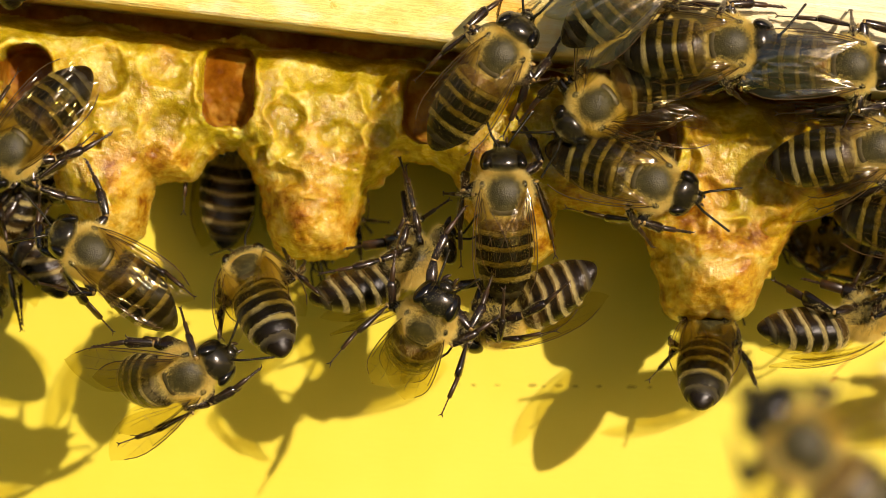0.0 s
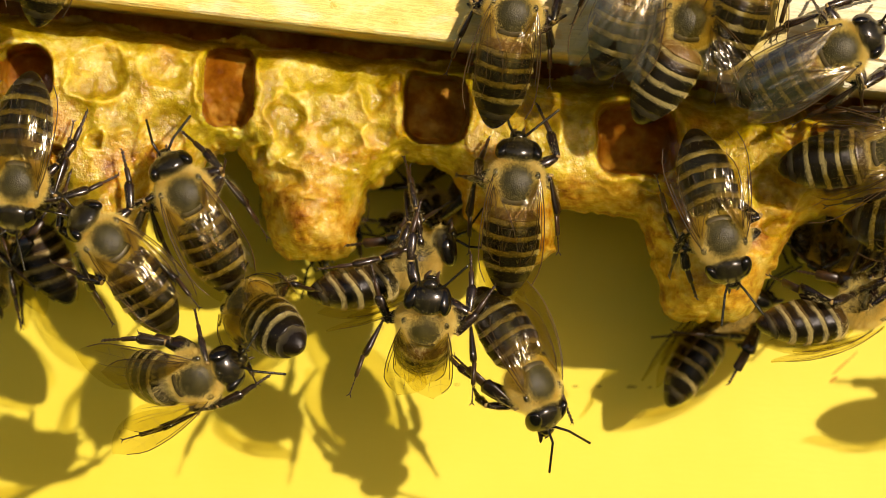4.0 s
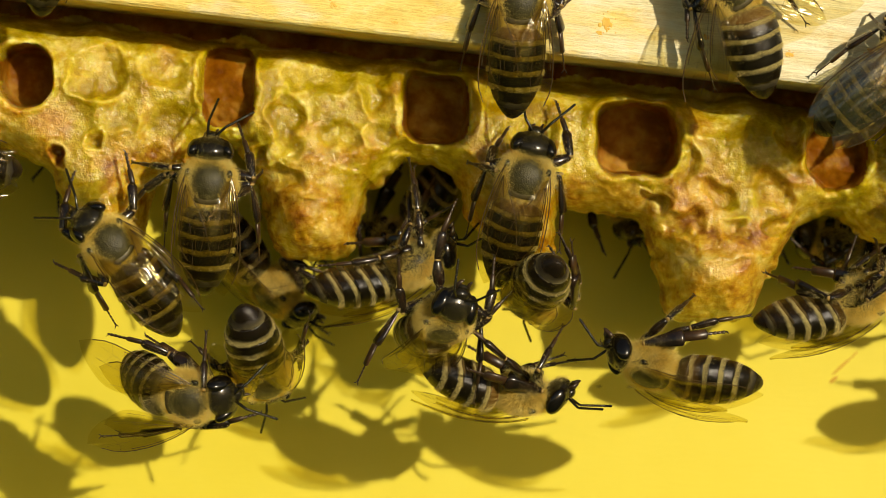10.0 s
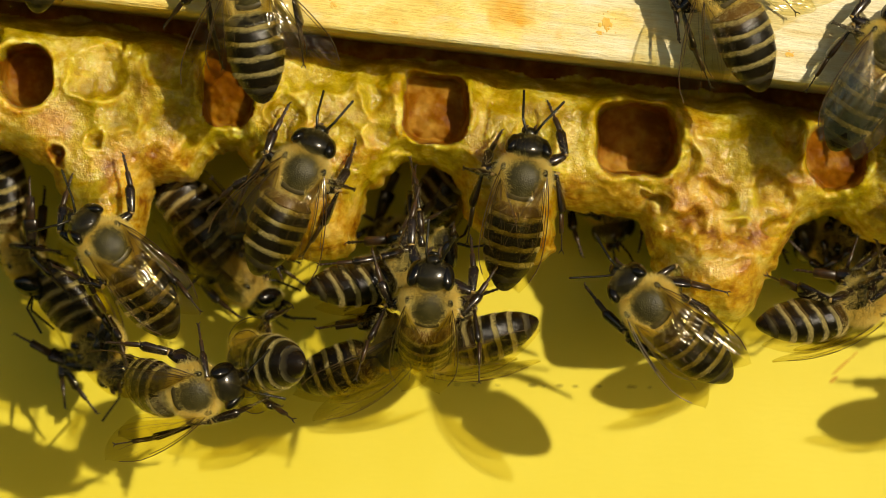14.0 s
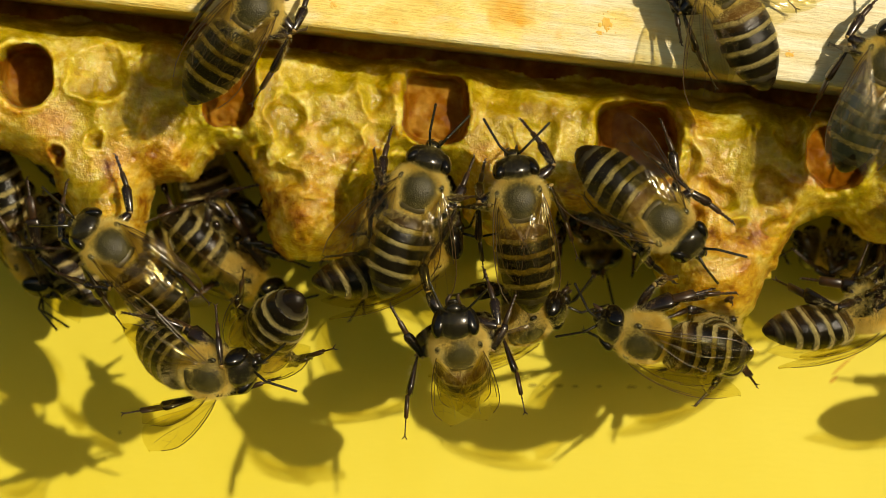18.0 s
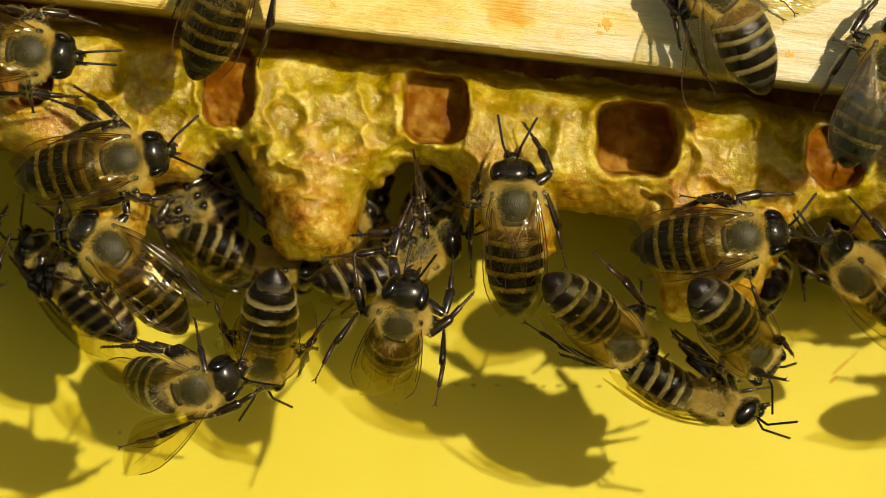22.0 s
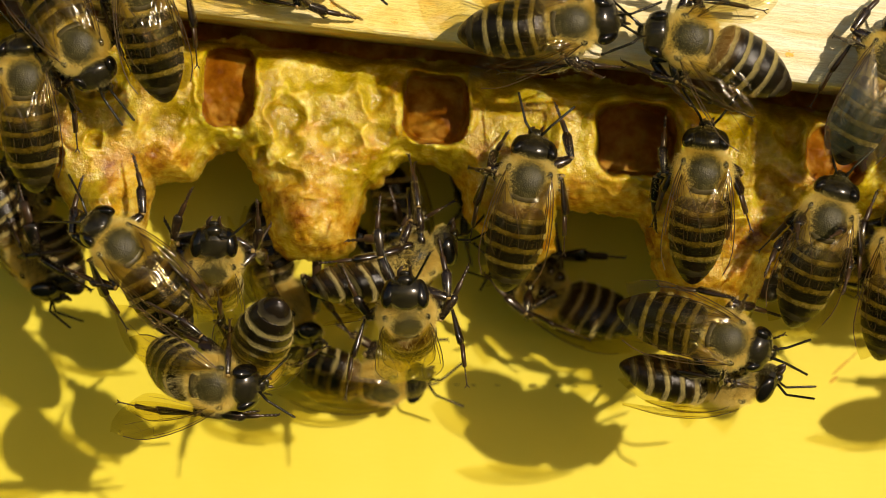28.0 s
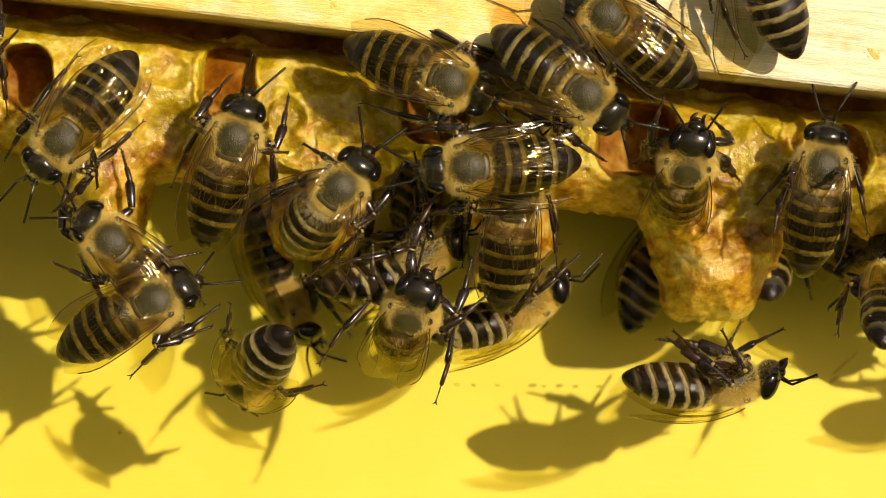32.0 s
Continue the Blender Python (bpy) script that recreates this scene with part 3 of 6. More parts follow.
def honey_bee(key, label, feet, wing_angle, seed, head_turn=0.0, curl=0.0, bend=0.0, lift=7.0):
    rng = random.Random(seed)
    bee = tagged(new("honey_bee"), label, "bee", "bees on the comb", "thing")
    thorax = part("thorax", LIB["thorax"], bee)
    part("fur", LIB["thorax_fur"], thorax)
    part("scutellum", LIB["scutellum"], thorax, "brown plate at the thorax rear")
    waist = Matrix.Translation((-0.0016, 0, 0)) @ pose(0, 0, 0, 0, curl, bend) @ Matrix.Translation((0.0016, 0, 0))
    ab = part("abdomen", LIB["abdomen"], bee, m=waist)
    part("fur", LIB["abdomen_fur"], ab)
    for k in range(6):
        part("ring_plate", LIB["plate%d" % k], ab)
    head = part("head", LIB["head"], bee, m=pose(0.0026, 0, -0.0001, rng.uniform(-6, 6), rng.uniform(-8, 8), head_turn))
    part("fur", LIB["head_fur"], head)
    FEELERS[key] = []
    for s in (1, -1):
        part("eye", LIB["eye"], head, "glossy black compound eye", pose(0, 0, 0, 0, -30, 0) @ pose(0.00010, s * 0.00124, 0.00018, s * -10, 0, s * -24))
        part("mandible", LIB["mandible"], head, "brown jaw", pose(0, 0, 0, 0, -30, 0) @ pose(0.00050, s * 0.00046, -0.00118, 0, 60, s * -25))
        part("tegula", LIB["tegula"], thorax, "dark wing-root scale", pose(0.0007, s * 0.00158, 0.00095))
        spread = rng.uniform(15, 40)
        an = part("antenna", LIB["antenna"], head, m=pose(0.00095, s * 0.00030, 0.00015, 0, rng.uniform(-40, -5), s * spread))
        part("flagellum", LIB["flagellum"], an, m=pose(0.00115, 0, 0, 0, rng.uniform(20, 50), s * rng.uniform(-25, 15)))
        FEELERS[key].append(an)
    LEGS[key] = []
    for s in (1, -1):
        for i, hip in enumerate(HIPS):
            f = Vector(GRIPS.get((key, s, i), feet[i])) + (0 if (key, s, i) in GRIPS else 1) * Vector((rng.uniform(-.6, .6), rng.uniform(-.5, .5), rng.uniform(-.3, .3)))
            leg = add_leg(bee, (hip[0], s * hip[1], hip[2]), (f.x, s * f.y, f.z), i == 2, s)
            LEGS[key].append(leg)
    WINGS[key] = []
    sheen = "silver" if key in ("white_wing", "edge_right") else ""
    for s, tag in ((1, "l"), (-1, "r")):
        a = wing_angle - 4 + rng.uniform(-2, 2)
        hw = part("hindwing", LIB["hindwing" + tag + sheen], bee, m=pose(-0.0002, s * 0.00155, 0.00125 + 0.00003 * s, s * -9, -lift, s * -(a * 0.8 - 3)))
        part("wing_venation", LIB["hindwing" + tag + "v"], hw)
        fw = part("forewing", LIB["forewing" + tag + sheen], bee, m=pose(0.0005, s * 0.00165, 0.00142 + 0.00004 * s, s * -10, -lift - 1, s * -a))
        part("wing_venation", LIB["forewing" + tag + "v"], fw)
        WINGS[key] += [(hw, s * 0.8), (fw, s)]
    BEES[key] = bee
    return bee


def crawl(x, y, z, heading, pitch, roll):
    """Pose of a bee: place in millimetres, heading in the comb's plane, head raised by pitch, turned about its length by roll."""
    h = radians(heading)
    base = Matrix(((math.cos(h), -math.sin(h), 0, 0), (0, 0, -1, 0), (math.sin(h), math.cos(h), 0, 0), (0, 0, 0, 1)))
    return Matrix.Translation((x * MM, y * MM, z * MM)) @ base @ Matrix.Rotation(radians(-pitch), 4, "Y") @ Matrix.Rotation(radians(-roll), 4, "X")


# ---- the setting ----
def lattice(u, v, cell, seed):
    """Smooth value noise on arrays, about -1 to 1."""
    table = np.random.RandomState(seed).uniform(-1, 1, (256, 256))
    x, y = u / cell + 40, v / cell + 40
    i, j = np.floor(x).astype(int), np.floor(y).astype(int)
    fx, fy = x - i, y - j
    fx, fy = fx * fx * (3 - 2 * fx), fy * fy * (3 - 2 * fy)
    a, b = table[i % 256, j % 256], table[(i + 1) % 256, j % 256]
    c, d = table[i % 256, (j + 1) % 256], table[(i + 1) % 256, (j + 1) % 256]
    return (a + (b - a) * fx) * (1 - fy) + (c + (d - c) * fx) * fy


def hollows(u, v, cell, seed):
    """Shallow round hollows scattered one to a cell of a loose grid, 0 on the ridges, about 1 in their middles."""
    rnd = np.random.RandomState(seed)
    ju, jv = rnd.uniform(-0.3, 0.3, (64, 64)), rnd.uniform(-0.3, 0.3, (64, 64))
    row = np.floor(v / (cell * 0.87)).astype(int)
    best = np.full(u.shape, 9.0)
    for dr in (-1, 0, 1):
        r = row + dr
        col = np.floor(u / cell - 0.5 * (r % 2)).astype(int)
        for dc in (-1, 0, 1):
            c = col + dc
            cu = (c + 0.5 + 0.5 * (r % 2) + ju[c % 64, r % 64]) * cell
            cv = (r + 0.5 + jv[c % 64, r % 64]) * cell * 0.87
            best = np.minimum(best, np.hypot(u - cu, v - cv) / cell)
    return 1 - (best / 0.62) ** 2


def smooth_max(a, b, k):
    h = np.clip(0.5 + 0.5 * (a - b) / k, 0, 1)
    return b + (a - b) * h + k * h * (1 - h)


def comb_inside(u, v):
    """Depth inside the comb's outline in plan units, negative outside."""
    edge = np.interp(u, [-400, 0, 90, 250, 600, 850, 1100, 1400, 1600, 1720, 1830, 2200], [200, 266, 312, 318, 330, 352, 385, 402, 430, 482, 480, 470])
    d = edge - v
    # hanging queen cups: top u, v, half width, bottom u, v, half width
    for u0, v0, w0, u1, v1, w1 in [(172, 325, 92, 192, 444, 50), (552, 330, 104, 547, 464, 66), (1278, 425, 132, 1262, 578, 72), (900, 360, 100, 940, 466, 44)]:
        t = np.clip((v - v0) / (v1 - v0), -0.4, 1.2)
        side = (w0 + (w1 - w0) * t) - np.abs(u - (u0 + (u1 - u0) * t))
        d = smooth_max(d, -smooth_max(-side, v - v1, 34) - 2, 12)
    for cu, cv, ru, rv in [(390, 350, 55, 86), (738, 372, 84, 86), (1082, 470, 84, 84), (1478, 450, 60, 70)]:
        q = (np.hypot((u - cu) / ru, (v - cv) / rv) - 1) * min(ru, rv)
        d = -smooth_max(-d, -q, 10)
    return d + 5.5 * lattice(u, v, 34, 3) + 3.2 * lattice(u, v, 13, 4) + 1.4 * lattice(u, v, 6.5, 5)


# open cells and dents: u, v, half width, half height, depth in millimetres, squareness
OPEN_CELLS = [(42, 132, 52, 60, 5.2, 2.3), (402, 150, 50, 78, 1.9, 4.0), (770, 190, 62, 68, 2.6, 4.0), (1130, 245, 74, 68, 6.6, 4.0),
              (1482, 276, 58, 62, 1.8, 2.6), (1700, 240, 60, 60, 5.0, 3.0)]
DENTS = [(177, 122, 50, 48, 1.0), (292, 122, 42, 42, 1.0), (286, 236, 38, 44, 0.8), (585, 130, 74, 40, 0.9), (668, 166, 33, 46, 1.0),
         (507, 222, 32, 52, 1.1), (590, 246, 42, 28, 0.9), (668, 238, 30, 30, 0.6), (205, 205, 40, 34, 0.6), (890, 175, 46, 40, 0.8), (950, 250, 42, 50, 0.7),
         (1213, 292, 24, 40, 1.1), (1285, 190, 56, 52, 0.7), (1268, 345, 30, 28, 0.9), (1366, 340, 40, 34, 0.9), (1402, 215, 28, 60, 1.5),
         (1306, 410, 26, 20, 0.9), (1378, 405, 24, 18, 1.3), (1205, 397, 38, 24, 1.0)]
DENTS_LOW = [(500, 319, 40, 24, 0.9), (461, 278, 20, 26, 1.5), (162, 252, 19, 21, 1.2), (106, 273, 21, 23, 1.8),
             (1040, 350, 40, 24, 1.2), (1152, 358, 40, 18, 1.6), (720, 272, 42, 15, 1.6), (822, 312, 22, 40, 1.0)]


def comb_height(u, v, inside):
    """Millimetres by which the front stands out from the comb's middle."""
    u2 = u + 15 * lattice(u, v, 40, 8) + 6 * lattice(u, v, 17, 28)
    v2 = v + 15 * lattice(u, v, 40, 9) + 6 * lattice(u, v, 17, 29)
    e = np.clip(inside / 76.0, 0, 1)
    h = 6.9 * np.sqrt(np.clip(1 - (1 - e) ** 2, 0, 1))
    h += 0.30 * lattice(u, v, 70, 10) + 0.10 * lattice(u, v, 29, 11) + 0.05 * lattice(u, v, 14, 12) + 0.05 * lattice(u, v, 7.5, 13)
    # cups swell outwards, with a rim above each
    for cu, cv, w, l in [(548, 400, 92, 80), (1268, 500, 105, 90), (195, 385, 70, 70), (930, 400, 80, 60)]:
        q = np.hypot((u - cu) / w, (v - cv) / l)
        h += 1.7 * np.clip(1 - q * q, 0, 1) * e
    for cv, cu, w in [(352, 550, 95), (455, 1270, 110)]:
        h += 0.30 * np.exp(-((v2 - cv) / 9.0) ** 2) * np.exp(-((u - cu) / w) ** 4) * e
    h -= 0.18 * np.clip(hollows(u2, v2, 66, 21), 0, 1) * np.clip(e * 1.4, 0, 1) * np.clip((400 - v) / 120, 0.15, 1)
    h += 0.16 * (1 - np.abs(lattice(u, v * 2.2, 46, 22))) ** 4 * np.exp(-((v - 300) / 70.0) ** 2)
    for cu, cv, ru, rv, dep in DENTS + DENTS_LOW:
        q = (np.abs((u2 - cu) / ru) ** 2.6 + np.abs((v2 - cv) / rv) ** 2.6) ** (1 / 2.6)
        s = np.clip((1.08 - q) / 0.72, 0, 1)
        h += (-0.95 * dep * s * s * (3 - 2 * s) + (0.08 + 0.20 * lattice(u, v, 26, 30)) * np.exp(-((q - 1.10) / 0.18) ** 2)) * np.clip(e * 1.6, 0, 1)
    for cu, cv, ru, rv, dep, pw in OPEN_CELLS:
        q = (np.abs((u + 0.4 * (u2 - u) - cu) / ru) ** pw + np.abs((v + 0.4 * (v2 - v) - cv) / rv) ** pw) ** (1 / pw)
        s = np.clip((1.0 - q) / 0.18, 0, 1)
        h += -dep * s * s * (3 - 2 * s) + (0.38 + 0.2 * lattice(u, v, 36, 31)) * np.exp(-((q - 1.10) / 0.12) ** 2)
    # the wax shrinks back where it meets the bar
    below = v - (84 + (u - 864) * 0.115)
    h -= 6.6 * np.exp(-np.clip(below - 34 - 9 * lattice(u, v, 55, 41), 0, 400) / 22.0) * np.clip(e * 2, 0, 1)
    return np.maximum(h, 0.02)


def build_comb():
    step = 2.6
    us, vs = np.arange(-420, 2060, step), np.arange(-60, 620, step)
    U, V = np.meshgrid(us, vs, indexing="ij")
    d = comb_inside(U, V)
    gu, gv = np.gradient(d, step)
    gl = np.maximum(np.hypot(gu, gv), 0.3)
    out = d < 0
    shift = np.where(out & (d > -12), -d / gl, 0)
    U2, V2 = U + shift * gu / gl, V + shift * gv / gl
    d2 = np.where(out, 0.0, d)
    front = comb_height(U2, V2, d2)
    back = 3.0 * np.sqrt(np.clip(1 - (1 - np.clip(d2 / 64, 0, 1)) ** 2, 0, 1)) + 0.02
    keep = d > -step * 1.3
    face = keep[:-1, :-1] & keep[1:, :-1] & keep[1:, 1:] & keep[:-1, 1:]
    X, Z = (U2 - 784) * K * MM, (441 - V2) * K * MM
    mid = 7.1
    index = np.arange(U.size).reshape(U.shape)
    quad = np.stack([index[:-1, :-1], index[:-1, 1:], index[1:, 1:], index[1:, :-1]], -1)[face]
    cu, cv = U[:-1, :-1][face], V[:-1, :-1][face]
    comb = tagged(new("honeycomb"), "uneven yellow wax comb with open cells under a wooden bar", "honeycomb", kind="thing")
    cups = [(cv > 352) & (np.abs(cu - 550) < 110), (cv > 455) & (np.abs(cu - 1268) < 120), (cv > 352) & (np.abs(cu - 190) < 110)]
    cells = []
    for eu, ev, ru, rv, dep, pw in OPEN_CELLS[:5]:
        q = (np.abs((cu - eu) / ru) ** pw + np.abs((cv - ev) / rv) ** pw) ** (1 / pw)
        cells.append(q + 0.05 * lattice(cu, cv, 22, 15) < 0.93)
    # brown wax root; its dark colour also stands in for the bar's shadow
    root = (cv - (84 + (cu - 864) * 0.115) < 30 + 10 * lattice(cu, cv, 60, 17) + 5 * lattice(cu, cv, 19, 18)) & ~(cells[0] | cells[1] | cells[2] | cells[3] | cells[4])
    rest = ~(root | cups[0] | cups[1] | cups[2])
    for c in cells:
        rest &= ~c
    groups = [("comb_wall", rest, "")] + [("queen_cup", c, "amber wax queen cup hanging from the comb edge") for c in cups]
    groups += [("comb_root", root, "brown wax joint along the bar, the bar's shadow painted in")]
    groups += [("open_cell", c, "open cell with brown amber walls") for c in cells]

    def sheet(name, sel, label):
        q = quad[sel]
        used, inv = np.unique(q, return_inverse=True)
        inv = inv.reshape(q.shape)
        fx, fz = X.ravel()[used], Z.ravel()[used]
        n = len(used)
        co = np.concatenate([np.stack([fx, (mid - front.ravel()[used]) * MM, fz], 1), np.stack([fx, (mid + back.ravel()[used]) * MM, fz], 1)])
        me = bpy.data.meshes.new(name)
        fs = np.concatenate([inv, inv[:, ::-1] + n])
        me.vertices.add(len(co))
        me.vertices.foreach_set("co", co.ravel())
        me.loops.add(fs.size)
        me.loops.foreach_set("vertex_index", fs.ravel().astype(np.int32))
        me.polygons.add(len(fs))
        me.polygons.foreach_set("loop_start", np.arange(0, fs.size, 4, dtype=np.int32))
        me.polygons.foreach_set("use_smooth", [True] * len(fs))
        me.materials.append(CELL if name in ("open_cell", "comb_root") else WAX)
        me.update(calc_edges=True)
        me.validate()
        part(name, me, comb, label)
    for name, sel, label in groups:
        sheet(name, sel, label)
    return comb


def box(name, size, mat, bevel, m, label="", category="", kind="thing"):
    bm = bmesh.new()
    bmesh.ops.create_cube(bm, size=1.0)
    bmesh.ops.scale(bm, vec=size, verts=bm.verts)
    bmesh.ops.bevel(bm, geom=bm.edges[:], offset=bevel, segments=3, affect="EDGES", profile=0.5)
    me = bpy.data.meshes.new(name)
    bm.to_mesh(me)
    bm.free()
    me.materials.append(mat)
    ob = new(name, me)
    ob.matrix_world = m
    return tagged(ob, label, category, kind=kind)


build_comb()
# the top bar of the frame: its lower edge falls 6.5 degrees to the right, front 5 mm before the comb
BAR_FRONT = -5.2
bx, bz = plan(864, 84)
f = (300 + BAR_FRONT) / 300
tilt = pose(bx * f * MM, 0, bz * f * MM, 0, 6.55, 0)
box("top_bar", (0.150, 0.026, 0.024), WOOD, 0.0005, tilt @ Matrix.Translation((0, (BAR_FRONT + 13.0) * MM, 0.012)),
    "pale wooden frame bar smeared with yellow wax", "wooden bar")
PROPOLIS = paint("propolis", [(0.3, (0.74, 0.36, 0.04)), (0.7, (0.88, 0.62, 0.16))], 0.75, 900.0)


def smear(rng, r):
    """A thin uneven smear of resin: many flat flecks run together, in one mesh."""
    pieces = []
    for i in range(26):
        d = abs(rng.gauss(0, 0.55)) * r
        a = rng.uniform(0, 2 * math.pi)
        size = r * rng.uniform(0.08, 0.34) * (1.2 - min(1.0, d / r))
        if size > 0.03 * r:
            pieces.append(ball(size, 0.012 + 0.02 * rng.random(), size * rng.uniform(0.4, 0.9), (d * math.cos(a), 0, 0.7 * d * math.sin(a)), 10, 6))
    return mesh("resin_patch", *scaled(merged(*pieces)), PROPOLIS)


bar = bpy.data.objects["top_bar"]
rng = random.Random(5)
for pu, pv, r in [(1072, 40, 1.0), (1060, 58, 0.5), (1396, 96, 0.55), (1545, 98, 0.9), (590, 8, 0.6), (700, 40, 0.4), (1250, 66, 0.4)]:
    px, pz = plan(pu, pv)
    ob = part("resin_patch", smear(rng, r), bar, "orange bee resin stuck to the wood")
    ob.matrix_basis = bar.matrix_world.inverted() @ pose(px * f * MM, BAR_FRONT * MM, pz * f * MM, 0, rng.uniform(0, 90), 0)
BOARD_Y = 18.5
board = box("hive_wall", (0.30, 0.018, 0.24), BOARD, 0.001, Matrix.Translation((0, (BOARD_Y + 9) * MM, -0.02)),
    "smooth yellow painted hive wall behind the comb", "wall", "structure")
# a row of faint nail marks and scratches on the painted wall
DIRT = paint("dark_mark", [(0.3, (0.26, 0.20, 0.02)), (0.7, (0.42, 0.34, 0.03))], 0.8, 900.0)
RUST = paint("orange_scratch", [(0.3, (0.55, 0.27, 0.03)), (0.7, (0.66, 0.40, 0.04))], 0.7, 900.0)
g = (300 + BOARD_Y) / 300
for i, (mu, mv, w, h, a) in enumerate([(808, 681, 0.5, 0.16, 0), (838, 682, 0.45, 0.2, 4), (880, 682, 0.5, 0.14, 0), (943, 682, 0.75, 0.3, 0), (962, 684, 0.4, 0.16, 0), (990, 683, 0.6, 0.24, 0),
                                   (1018, 684, 0.5, 0.2, 2), (1060, 684, 0.5, 0.2, 0), (1118, 685, 0.9, 0.24, 0), (1150, 686, 0.35, 0.2, 0), (212, 766, 0.28, 0.3, 0),
                                   (1490, 648, 2.2, 0.22, -42), (1475, 672, 0.9, 0.3, -40), (1512, 628, 0.8, 0.16, -50)]):
    px, pz = plan(mu, mv)
    vs, fs = ball(w / 2, 0.03, h / 2, n=10, k=6)
    mk = part("paint_mark", mesh("paint_mark", [Vector(v) * MM for v in vs], fs, RUST if i > 10 else DIRT), board)
    mk.matrix_basis = board.matrix_world.inverted() @ pose(px * g * MM, BOARD_Y * MM, pz * g * MM, 0, a, 0)
GRASS = paint("meadow", [(0.3, (0.045, 0.075, 0.02)), (0.7, (0.09, 0.13, 0.035))], 0.9, 4.0)
gm = mesh("ground", [(-60, -60, -1.0), (60, -60, -1.0), (60, 60, -1.0), (-60, 60, -1.0)], [(0, 1, 2, 3)], GRASS)
tagged(new("ground", gm), "mown green meadow grass", "grass", kind="structure")

# ---- the bees ----
BACK = "honey bee with tan fur and dark banded abdomen, wings folded"
SIDE = "honey bee hanging by its legs, pale striped underside showing"
TAIL = "honey bee hanging head down, dark round abdomen tip outwards"
DIM = "honey bee in the shade behind the comb"
OPEN_WING = "honey bee with glassy wings half spread"
for i, (key, label, feet, wing, turn, curl, bend) in enumerate([
        ("chain_left", "honey bee stretched between comb and a lower bee", HANG, 8, 12, -4, -10),
        ("low_left", "honey bee hanging below another, clear wings held out", HANG, 26, 8, -38, 0),
        ("mid_hang", "honey bee hanging in a chain, tan furry thorax", REACH, 9, 0, -10, 0),
        ("mid_comb", BACK, STAND, 7, 0, 0, 0),
        ("mid_chain", SIDE, HANG, 10, 0, -6, 0),
        ("round_tail", TAIL, HANG, 18, 0, -6, 0),
        ("left_climber", BACK, STAND, 8, 0, 0, 0),
        ("wanderer", OPEN_WING, STAND, 24, 0, 0, 0),
        ("cup_hanger", "honey bee clinging below a queen cup", HANG, 9, 0, -4, 0),
        ("right_hanger", BACK, HANG, 10, 0, -4, 0),
        ("big_bee", BACK, STAND, 14, 0, -2, 0),
        ("under_mid", SIDE, HANG, 8, 0, -10, 0),
        ("late_under", SIDE, HANG, 8, 0, -10, 0),
        ("bar_bee", "honey bee walking on the wooden bar, wings held out", STAND, 52, 0, 0, -20),
        ("white_wing", "honey bee with bright shining wings on the bar", STAND, 14, 0, 0, 0),
        ("centre_visitor", OPEN_WING, STAND, 24, 0, 0, 0),
        ("slope_walker", BACK, STAND, 9, 0, 0, 0),
        ("cross_bee", BACK, STAND, 12, 0, 0, 0),
        ("late_right", BACK, STAND, 10, 0, 0, 0),
        ("edge_right", "honey bee with bright shining wings on the bar", STAND, 8, 0, 0, 0),
        ("top_right", OPEN_WING, STAND, 20, 0, 0, 0),
        ("side_right", OPEN_WING, STAND, 26, 0, 0, 0),
        ("low_right_side", BACK, STAND, 9, 0, 0, 0),
        ("right_hang_side", SIDE, HANG, 8, 0, -6, 0),
        ("hole_bee", DIM, STAND, 10, 0, 0, 0),
        ("left_visitor", BACK, STAND, 9, 0, 0, 0),
        ("top_left_walker", BACK, STAND, 12, 0, 0, 0),
        ("edge_left_climber", BACK, STAND, 8, 0, 0, 0),
        ("hole_climber", BACK, STAND, 9, 0, 0, 0),
        ("left_behind", DIM, HANG, 10, 0, 0, 0),
        ("left_dark", DIM, STAND, 10, 0, 0, 0),
        ("hole_dark", DIM, STAND, 10, 0, 0, 0),
        ("shade_left", DIM, HANG, 10, 0, 0, 0),
        ("top_left", BACK, STAND, 9, 0, 0, 0),
        ("top_centre", BACK, STAND, 8, 0, 0, 0),
        ("dasher", OPEN_WING, STAND, 30, 0, 0, 0),
        ("back_bee", DIM, STAND, 10, 0, 0, 0),
        ("hole_shade", DIM, STAND, 10, 0, 0, 0),
        ("right_hole", DIM, STAND, 10, 0, 0, 0),
        ("far_right", "honey bee hanging beyond the comb edge", HANG, 10, 0, 0, 0),
        ("flyer", "honey bee flying before the comb, wings out", CLING, 80, 0, 0, 0)]):
    honey_bee(key, label, feet, wing, 100 + i, turn, curl, bend)


